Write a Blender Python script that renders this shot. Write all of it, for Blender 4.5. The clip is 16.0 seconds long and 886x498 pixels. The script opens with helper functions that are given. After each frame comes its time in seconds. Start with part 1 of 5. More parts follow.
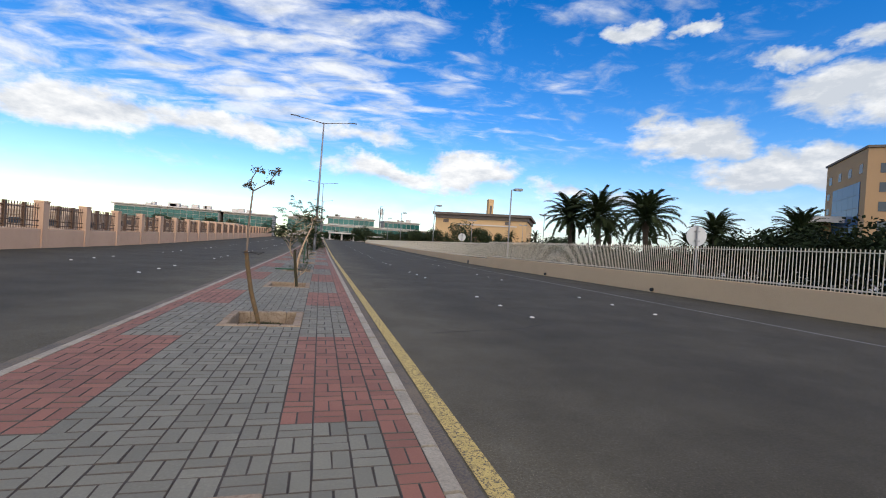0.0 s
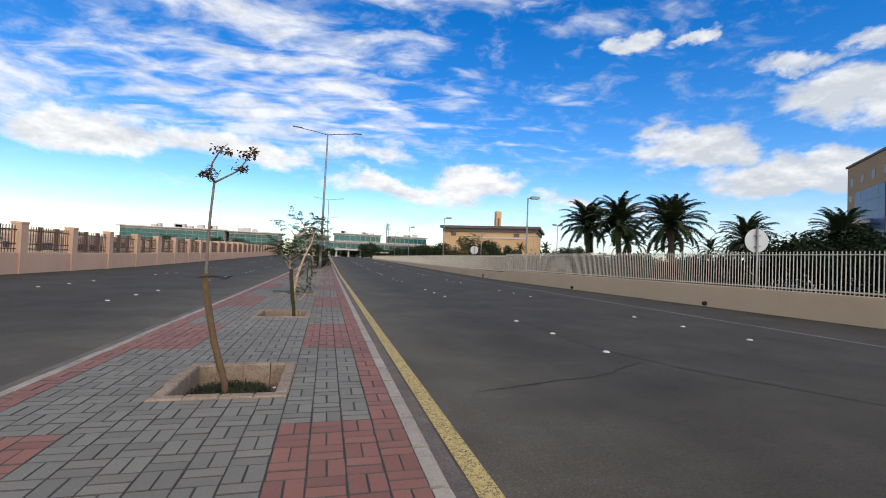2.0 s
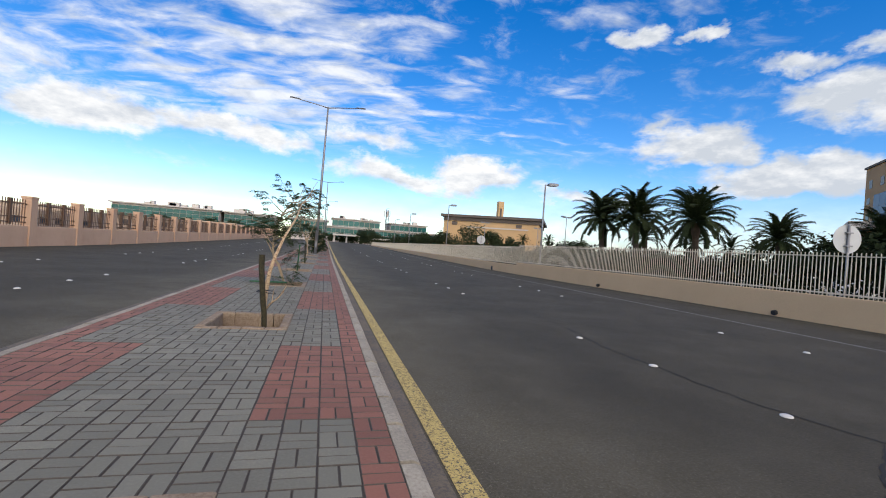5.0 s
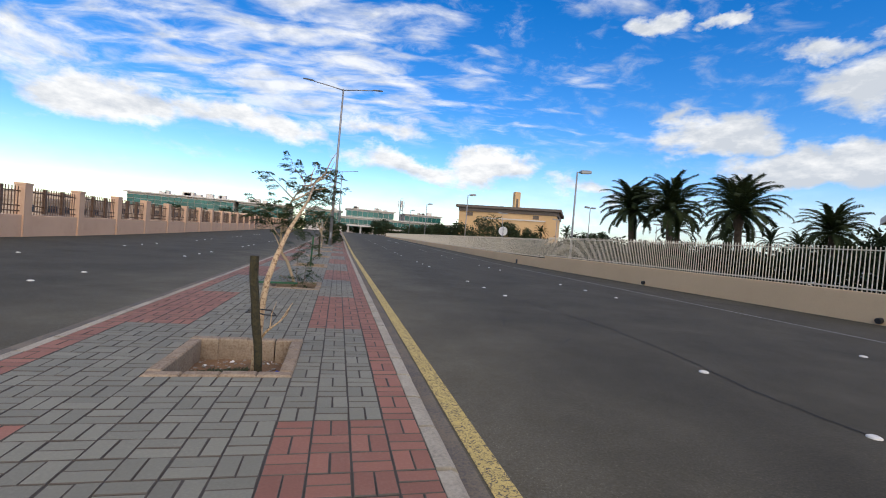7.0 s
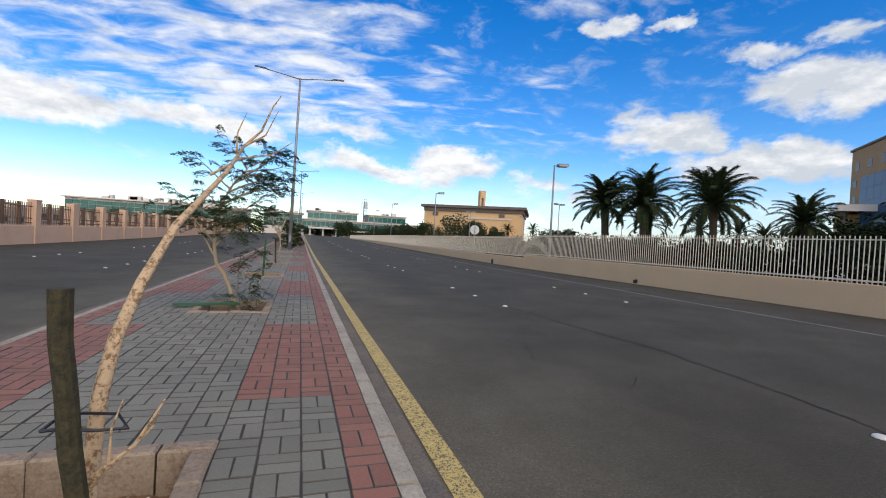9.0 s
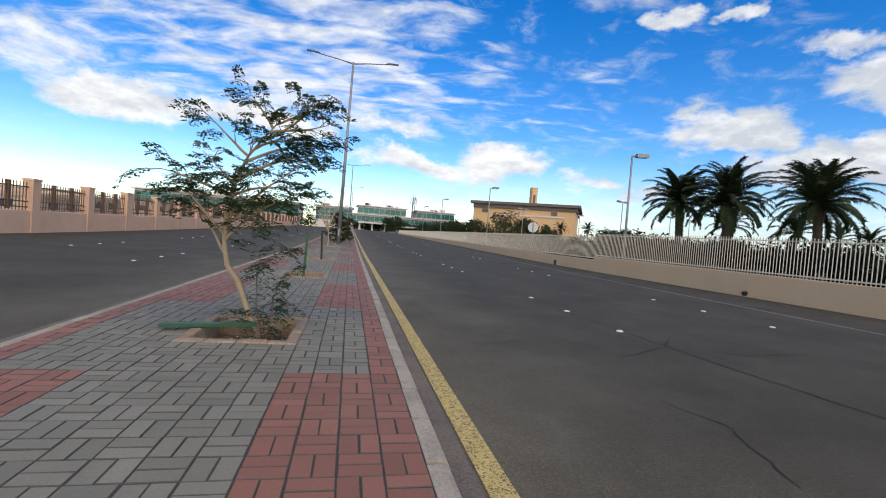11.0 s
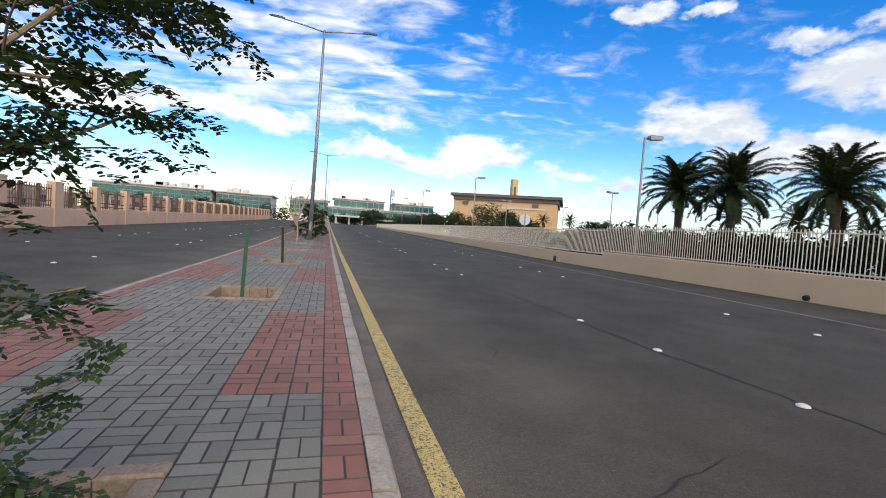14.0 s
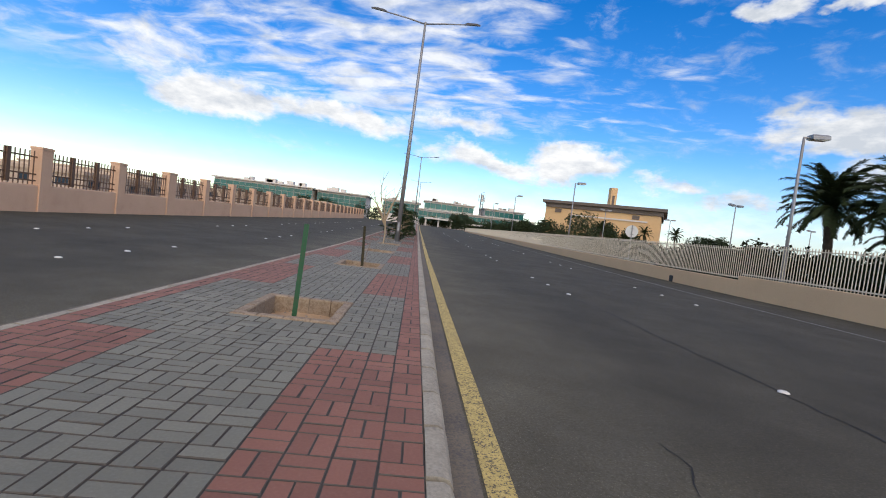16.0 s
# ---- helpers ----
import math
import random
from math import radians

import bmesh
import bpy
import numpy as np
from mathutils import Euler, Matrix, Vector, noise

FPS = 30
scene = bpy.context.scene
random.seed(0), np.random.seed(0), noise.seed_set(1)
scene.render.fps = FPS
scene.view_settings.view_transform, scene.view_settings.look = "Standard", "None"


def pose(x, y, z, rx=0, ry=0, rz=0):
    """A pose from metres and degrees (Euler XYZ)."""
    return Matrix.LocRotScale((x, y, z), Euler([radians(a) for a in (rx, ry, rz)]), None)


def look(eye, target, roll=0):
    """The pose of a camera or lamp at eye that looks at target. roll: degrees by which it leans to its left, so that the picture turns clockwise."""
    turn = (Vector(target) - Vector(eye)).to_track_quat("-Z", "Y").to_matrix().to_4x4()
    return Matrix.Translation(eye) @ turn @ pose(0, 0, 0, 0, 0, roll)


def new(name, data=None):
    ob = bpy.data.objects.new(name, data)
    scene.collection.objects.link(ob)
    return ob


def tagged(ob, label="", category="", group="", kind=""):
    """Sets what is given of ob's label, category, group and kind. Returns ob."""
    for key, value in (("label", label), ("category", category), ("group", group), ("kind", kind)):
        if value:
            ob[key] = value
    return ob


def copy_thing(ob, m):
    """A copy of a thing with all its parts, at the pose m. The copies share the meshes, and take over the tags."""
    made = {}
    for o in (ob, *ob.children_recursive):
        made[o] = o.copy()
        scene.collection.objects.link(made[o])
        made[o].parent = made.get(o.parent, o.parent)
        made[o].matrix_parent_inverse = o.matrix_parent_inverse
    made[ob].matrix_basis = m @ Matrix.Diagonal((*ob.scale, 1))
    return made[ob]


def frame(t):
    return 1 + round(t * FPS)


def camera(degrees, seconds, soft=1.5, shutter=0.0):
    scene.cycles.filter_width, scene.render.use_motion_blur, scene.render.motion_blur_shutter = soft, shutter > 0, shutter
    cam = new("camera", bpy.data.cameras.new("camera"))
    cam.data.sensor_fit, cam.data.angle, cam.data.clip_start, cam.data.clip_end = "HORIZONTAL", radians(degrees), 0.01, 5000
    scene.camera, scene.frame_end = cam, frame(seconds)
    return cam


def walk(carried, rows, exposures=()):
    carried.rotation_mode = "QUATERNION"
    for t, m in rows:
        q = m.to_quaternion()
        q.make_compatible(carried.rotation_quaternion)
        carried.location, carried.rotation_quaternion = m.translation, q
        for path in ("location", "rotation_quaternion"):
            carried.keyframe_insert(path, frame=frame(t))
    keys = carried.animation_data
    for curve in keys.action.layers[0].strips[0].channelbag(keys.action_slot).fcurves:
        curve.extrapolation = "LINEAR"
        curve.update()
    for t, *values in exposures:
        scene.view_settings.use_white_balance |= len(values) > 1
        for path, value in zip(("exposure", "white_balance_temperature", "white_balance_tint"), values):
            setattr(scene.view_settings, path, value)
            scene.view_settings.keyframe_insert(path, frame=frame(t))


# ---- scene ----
cam = camera(89.3, 16.0, soft=1.0)
PATH = [
    (0, (-0.643, 2.467, 1.167), (-0.113, 4.395, 1.159), 3.8),
    (0.5, (-0.638, 3.061, 1.16), (-0.198, 5.012, 1.15), 3.6),
    (1, (-0.586, 3.625, 1.15), (-0.154, 5.578, 1.157), 3.2),
    (1.5, (-0.601, 4.225, 1.165), (-0.18, 6.18, 1.2), 2.9),
    (2, (-0.559, 4.774, 1.143), (-0.06, 6.71, 1.196), 2.3),
    (2.5, (-0.488, 5.345, 1.137), (0.036, 7.274, 1.212), 2.0),
    (3, (-0.488, 5.876, 1.118), (0.022, 7.809, 1.176), 2.7),
    (3.5, (-0.447, 6.4, 1.086), (0.055, 8.336, 1.107), 3.0),
    (3.7, (-0.457, 6.604, 1.096), (0.037, 8.541, 1.118), 3.0),
    (5.8, (-0.452, 8.607, 1.099), (0.045, 10.544, 1.078), 5.7),
    (6, (-0.465, 8.869, 1.084), (0.002, 10.814, 1.053), 5.9),
    (6.5, (-0.511, 9.379, 1.108), (-0.096, 11.335, 1.062), 5.8),
    (7, (-0.552, 9.89, 1.122), (-0.094, 11.836, 1.083), 4.6),
    (7.5, (-0.570, 10.429, 1.138), (-0.053, 12.361, 1.117), 3.8),
    (8, (-0.593, 10.942, 1.109), (0.013, 12.848, 1.1), 3.0),
    (8.5, (-0.503, 11.492, 1.087), (0.146, 13.384, 1.069), 2.8),
    (9, (-0.467, 12.059, 1.09), (0.142, 13.963, 1.063), 3.2),
    (9.5, (-0.419, 12.64, 1.079), (0.126, 14.564, 1.049), 3.6),
    (10, (-0.394, 13.268, 1.063), (0.065, 15.214, 1.019), 3.8),
    (10.2, (-0.404, 13.507, 1.034), (0.026, 15.46, 0.992), 3.9),
    (12.3, (-0.433, 15.945, 1.112), (-0.027, 17.901, 1.03), 4.8),
    (12.5, (-0.408, 16.145, 1.082), (-0.006, 18.102, 1.002), 4.6),
    (13, (-0.362, 16.671, 1.068), (0.059, 18.624, 0.973), 4.6),
    (13.5, (-0.287, 17.211, 1.073), (0.165, 19.157, 0.991), 4.3),
    (14, (-0.245, 17.709, 1.076), (0.263, 19.642, 0.998), 4.1),
    (14.5, (-0.169, 18.224, 1.057), (0.310, 20.165, 1.006), 4.0),
    (15, (-0.174, 18.704, 1.039), (0.228, 20.663, 1.017), 4.3),
    (15.5, (-0.116, 19.135, 1.048), (0.166, 21.115, 0.994), 4.8),
    (16, (-0.164, 19.671, 1.05), (-0.035, 21.665, 0.958), 7.1),
]
walk(cam, [(t, look(eye, target, roll)) for t, eye, target, roll in PATH],
     [(0, 0.0), (10.2, 0.0), (12.5, 0.14), (13, 0.24), (14, 0.24), (14.5, 0.12), (15.2, 0.0), (16, 0.0)])


# ---- sky, sun ----
def cloud_world():
    world = bpy.data.worlds.new("sky")
    scene.world = world
    world.use_nodes = True
    nt = world.node_tree
    N, L = nt.nodes, nt.links
    N.clear()

    def put(socket, v):
        if hasattr(v, "is_linked"):
            L.new(v, socket)
        else:
            socket.default_value = v

    def m(op, a, b=0.0, c=0.0):
        n = N.new("ShaderNodeMath")
        n.operation = op
        for k, v in enumerate((a, b, c)):
            put(n.inputs[k], v)
        return n.outputs[0]

    def smooth(x, lo, hi):
        n = N.new("ShaderNodeMapRange")
        n.interpolation_type = "SMOOTHSTEP"
        put(n.inputs[0], x), put(n.inputs[1], lo), put(n.inputs[2], hi)
        return n.outputs[0]

    def fbm(vec, scale, detail, rough, warp=0.0):
        n = N.new("ShaderNodeTexNoise")
        put(n.inputs["Vector"], vec)
        n.inputs["Scale"].default_value, n.inputs["Detail"].default_value = scale, detail
        n.inputs["Roughness"].default_value, n.inputs["Distortion"].default_value = rough, warp
        return n.outputs[0]

    def vec(x, y, z):
        n = N.new("ShaderNodeCombineXYZ")
        for k, v in enumerate((x, y, z)):
            put(n.inputs[k], v)
        return n.outputs[0]

    sky = N.new("ShaderNodeTexSky")
    sky.sky_type, sky.sun_disc = "NISHITA", False
    sky.sun_elevation, sky.sun_rotation = radians(SUN_EL), radians(SUN_AZ)
    sky.air_density, sky.dust_density, sky.ozone_density = 1.0, 0.1, 2.5
    hsv = N.new("ShaderNodeHueSaturation")
    hsv.inputs["Saturation"].default_value = 1.45
    hsv.inputs["Hue"].default_value = 0.510
    L.new(sky.outputs[0], hsv.inputs["Color"])
    blue = N.new("ShaderNodeBackground")
    L.new(hsv.outputs[0], blue.inputs[0])
    blue.inputs[1].default_value = SKY

    tc = N.new("ShaderNodeTexCoord")
    sep = N.new("ShaderNodeSeparateXYZ")
    L.new(tc.outputs["Generated"], sep.inputs[0])
    x, y, z = sep.outputs
    az = m("MULTIPLY", m("ARCTAN2", x, y), 57.296)
    el = m("MULTIPLY", m("ARCSINE", m("MINIMUM", m("MAXIMUM", z, -1.0), 1.0)), 57.296)
    # heaped clouds: azimuth, elevation, half width, half height in degrees, weight
    heaps = CLOUDS
    wob = fbm(vec(m("MULTIPLY", az, 0.09), m("MULTIPLY", el, 0.2), 0.0), 1.0, 5.0, 0.6)
    wob2 = fbm(vec(m("MULTIPLY", az, 0.12), m("MULTIPLY", el, 0.16), 7.0), 1.0, 5.0, 0.6)
    azw = m("ADD", az, m("MULTIPLY", m("SUBTRACT", wob, 0.5), 15.0))
    elw = m("ADD", el, m("MULTIPLY", m("SUBTRACT", wob2, 0.5), 7.5))
    total = None
    for a, e, ra, re, w in heaps:
        da = m("MULTIPLY", m("SUBTRACT", azw, a), 1.0 / ra)
        de = m("MULTIPLY", m("SUBTRACT", elw, e), 1.0 / re)
        d = m("ADD", m("MULTIPLY", da, da), m("MULTIPLY", de, de))
        one = m("MULTIPLY", m("MAXIMUM", m("SUBTRACT", 1.0, d), 0.0), w)
        total = one if total is None else m("MAXIMUM", total, one)
    # a lower, flatter base on every heap, and a ragged edge
    edge = fbm(vec(m("MULTIPLY", az, 0.22), m("MULTIPLY", el, 0.45), 3.0), 1.0, 9.0, 0.62, 0.3)
    heap = smooth(m("ADD", total, m("MULTIPLY", m("SUBTRACT", edge, 0.5), 2.0)), -0.02, 1.05)
    # ripples of small high clouds on a plane overhead
    up = m("ADD", m("MAXIMUM", z, 0.0), 0.10)
    px, py = m("DIVIDE", x, up), m("DIVIDE", y, up)
    field = fbm(vec(px, m("MULTIPLY", py, 1.0), 1.3), 0.55, 3.0, 0.5)
    side = smooth(az, 24.0, -6.0)
    rip = fbm(vec(m("ADD", m("MULTIPLY", px, 0.8), m("MULTIPLY", py, 0.45)), m("MULTIPLY", py, 1.35), 9.1), 4.6, 6.0, 0.56, 0.35)
    cover = m("ADD", m("MULTIPLY", field, 0.75), m("MULTIPLY", side, 0.20))
    thin = smooth(m("ADD", rip, m("MULTIPLY", m("SUBTRACT", cover, 0.5), 0.8)), 0.46, 0.80)
    thin = m("MULTIPLY", thin, smooth(el, 9.0, 16.0))
    thin = m("MULTIPLY", thin, 0.88)
    veil = m("MULTIPLY", smooth(el, 11.0, -1.0), m("ADD", 0.24, m("MULTIPLY", smooth(az, -5.0, 35.0), 0.56)))
    density = m("MINIMUM", m("MAXIMUM", m("MAXIMUM", heap, thin), veil), 1.0)
    # light and shade inside the clouds
    body1 = fbm(vec(m("MULTIPLY", az, 0.16), m("MULTIPLY", el, 0.34), 5.0), 1.0, 7.0, 0.6)
    body2 = fbm(vec(m("MULTIPLY", az, 0.16), m("MULTIPLY", m("ADD", el, 0.9), 0.34), 5.0), 1.0, 7.0, 0.6)
    lit = m("ADD", m("ADD", 0.80, m("MULTIPLY", m("SUBTRACT", body1, body2), 1.6)), m("MULTIPLY", m("SUBTRACT", body1, 0.5), 0.5))
    lit = m("SUBTRACT", lit, m("MULTIPLY", smooth(az, 22.0, 44.0), 0.30))
    lit = m("MINIMUM", m("MAXIMUM", lit, 0.42), 1.0)
    tint = N.new("ShaderNodeMix")
    tint.data_type = "RGBA"
    put(tint.inputs[0], lit)
    tint.inputs[6].default_value, tint.inputs[7].default_value = (0.30, 0.38, 0.50, 1), (1.0, 1.0, 1.0, 1)
    white = N.new("ShaderNodeBackground")
    L.new(tint.outputs[2], white.inputs[0])
    white.inputs[1].default_value = CLOUD
    mix, out = N.new("ShaderNodeMixShader"), N.new("ShaderNodeOutputWorld")
    put(mix.inputs[0], density)
    L.new(blue.outputs[0], mix.inputs[1]), L.new(white.outputs[0], mix.inputs[2]), L.new(mix.outputs[0], out.inputs[0])


SUN_EL, SUN_AZ, SKY, CLOUD = 40.0, 172.0, 0.185, 1.06
CLOUDS = [(-24.7, 11.2, 7.5, 3.0, 1.3), (-11.5, 11.6, 10.5, 2.6, 1.2), (2.7, 13.1, 8.5, 1.6, 0.9), (-31, 14.5, 5, 3.0, 0.8),
          (7.8, 9.2, 8.5, 1.8, 1.2), (17.8, 9.3, 8.0, 3.0, 1.5), (43.4, 13.6, 7.0, 3.2, 1.5), (53.0, 9.8, 10.5, 2.8, 1.5), (36, 6.5, 6, 1.4, 0.9),
          (58, 17.0, 8.0, 3.4, 1.4), (36.1, 25.8, 4.6, 1.8, 1.3), (43.7, 24.6, 2.6, 1.0, 1.1), (52.4, 20.9, 5.2, 1.2, 0.95), (58, 22.3, 3, 1.5, 1.0),
          (29.7, 8.1, 4, 1.2, 0.8), (74, 14, 8, 4, 1.0), (-50, 20, 10, 5, 0.8), (90, 22, 16, 6, 1.0), (-80, 26, 16, 7, 1.1), (150, 30, 30, 10, 1.1), (-140, 34, 26, 9, 1.1)]
cloud_world()
sun = new("sun", bpy.data.lights.new("sun", "SUN"))
sun.data.energy, sun.data.angle, sun.data.color = 3.4, radians(95), (1.0, 0.80, 0.55)
_a, _e = radians(SUN_AZ), radians(SUN_EL)
sun.matrix_world = look((60 * math.sin(_a) * math.cos(_e), 60 * math.cos(_a) * math.cos(_e), 60 * math.sin(_e)), (0, 0, 0))


# ---- materials ----
def mat(name, col, rough=0.85, var=0.2, scale=2.0, fine=45.0, bump=0.25, metal=0.0, island=0.0, single=0.0, other=None, patch=(0.5, 0.62),
        spec=0.4, depth=0.004, through_light=0.0, lanes=False):
    """Colour with broad stains and fine grain; island and single add a tone for each loose piece or each object; other is a second colour in worn patches."""
    ma = bpy.data.materials.new(name)
    ma.use_nodes = True
    nt = ma.node_tree
    N, L = nt.nodes, nt.links
    p = N["Principled BSDF"]
    p.inputs["Roughness"].default_value, p.inputs["Metallic"].default_value = rough, metal
    p.inputs["Specular IOR Level"].default_value = spec
    geo = N.new("ShaderNodeNewGeometry")

    def noise_at(s, detail=4.0, r=0.6):
        n = N.new("ShaderNodeTexNoise")
        L.new(geo.outputs["Position"], n.inputs["Vector"])
        n.inputs["Scale"].default_value, n.inputs["Detail"].default_value, n.inputs["Roughness"].default_value = s, detail, r
        return n.outputs[0]

    def m(op, a, b):
        n = N.new("ShaderNodeMath")
        n.operation = op
        for k, v in enumerate((a, b)):
            if hasattr(v, "is_linked"):
                L.new(v, n.inputs[k])
            else:
                n.inputs[k].default_value = v
        return n.outputs[0]

    broad, grain = noise_at(scale), noise_at(fine, 3.0)
    tone = m("ADD", 1.0, m("ADD", m("MULTIPLY", m("SUBTRACT", broad, 0.5), 2.2 * var), m("MULTIPLY", m("SUBTRACT", grain, 0.5), 1.8 * var)))
    if island:
        tone = m("ADD", tone, m("MULTIPLY", m("SUBTRACT", geo.outputs["Random Per Island"], 0.5), island))
    if single:
        info = N.new("ShaderNodeObjectInfo")
        tone = m("ADD", tone, m("MULTIPLY", m("SUBTRACT", info.outputs["Random"], 0.5), single))
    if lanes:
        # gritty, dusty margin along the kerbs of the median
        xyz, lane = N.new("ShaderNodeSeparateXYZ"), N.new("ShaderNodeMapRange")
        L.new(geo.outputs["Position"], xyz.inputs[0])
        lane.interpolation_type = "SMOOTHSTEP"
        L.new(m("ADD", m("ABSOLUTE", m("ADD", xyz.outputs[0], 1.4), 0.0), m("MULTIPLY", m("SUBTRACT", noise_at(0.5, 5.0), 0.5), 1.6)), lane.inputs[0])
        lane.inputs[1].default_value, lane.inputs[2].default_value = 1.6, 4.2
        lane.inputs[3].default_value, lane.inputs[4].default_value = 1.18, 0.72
        # pale grit among the binder
        grit = N.new("ShaderNodeMapRange")
        L.new(noise_at(110.0, 2.0, 0.7), grit.inputs[0])
        grit.inputs[1].default_value, grit.inputs[2].default_value = 0.60, 0.72
        grit.inputs[3].default_value, grit.inputs[4].default_value = 0.90, 2.0
        tone = m("MULTIPLY", tone, grit.outputs[0])
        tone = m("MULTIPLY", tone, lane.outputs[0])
    base = N.new("ShaderNodeRGB")
    base.outputs[0].default_value = (*col, 1)
    colour = base.outputs[0]
    if other:
        mx = N.new("ShaderNodeMix")
        mx.data_type = "RGBA"
        rng = N.new("ShaderNodeMapRange")
        L.new(m("ADD", m("MULTIPLY", noise_at(scale * 2.3, 8.0, 0.7), 0.45), m("MULTIPLY", noise_at(fine * 0.8, 4.0, 0.7), 0.55)), rng.inputs[0])
        rng.inputs[1].default_value, rng.inputs[2].default_value = patch
        L.new(rng.outputs[0], mx.inputs[0])
        L.new(colour, mx.inputs[6])
        mx.inputs[7].default_value = (*other, 1)
        colour = mx.outputs[2]
    mul = N.new("ShaderNodeVectorMath")
    mul.operation = "SCALE"
    L.new(colour, mul.inputs[0])
    L.new(tone, mul.inputs["Scale"])
    L.new(mul.outputs[0], p.inputs["Base Color"])
    if bump:
        b = N.new("ShaderNodeBump")
        b.inputs["Strength"].default_value, b.inputs["Distance"].default_value = bump, depth
        L.new(m("ADD", grain, m("MULTIPLY", broad, 0.6)), b.inputs["Height"])
        L.new(b.outputs[0], p.inputs["Normal"])
    if through_light:
        tr = N.new("ShaderNodeBsdfTranslucent")
        L.new(mul.outputs[0], tr.inputs[0])
        mixs = N.new("ShaderNodeMixShader")
        mixs.inputs[0].default_value = through_light
        L.new(p.outputs[0], mixs.inputs[1]), L.new(tr.outputs[0], mixs.inputs[2])
        L.new(mixs.outputs[0], N["Material Output"].inputs[0])
    return ma


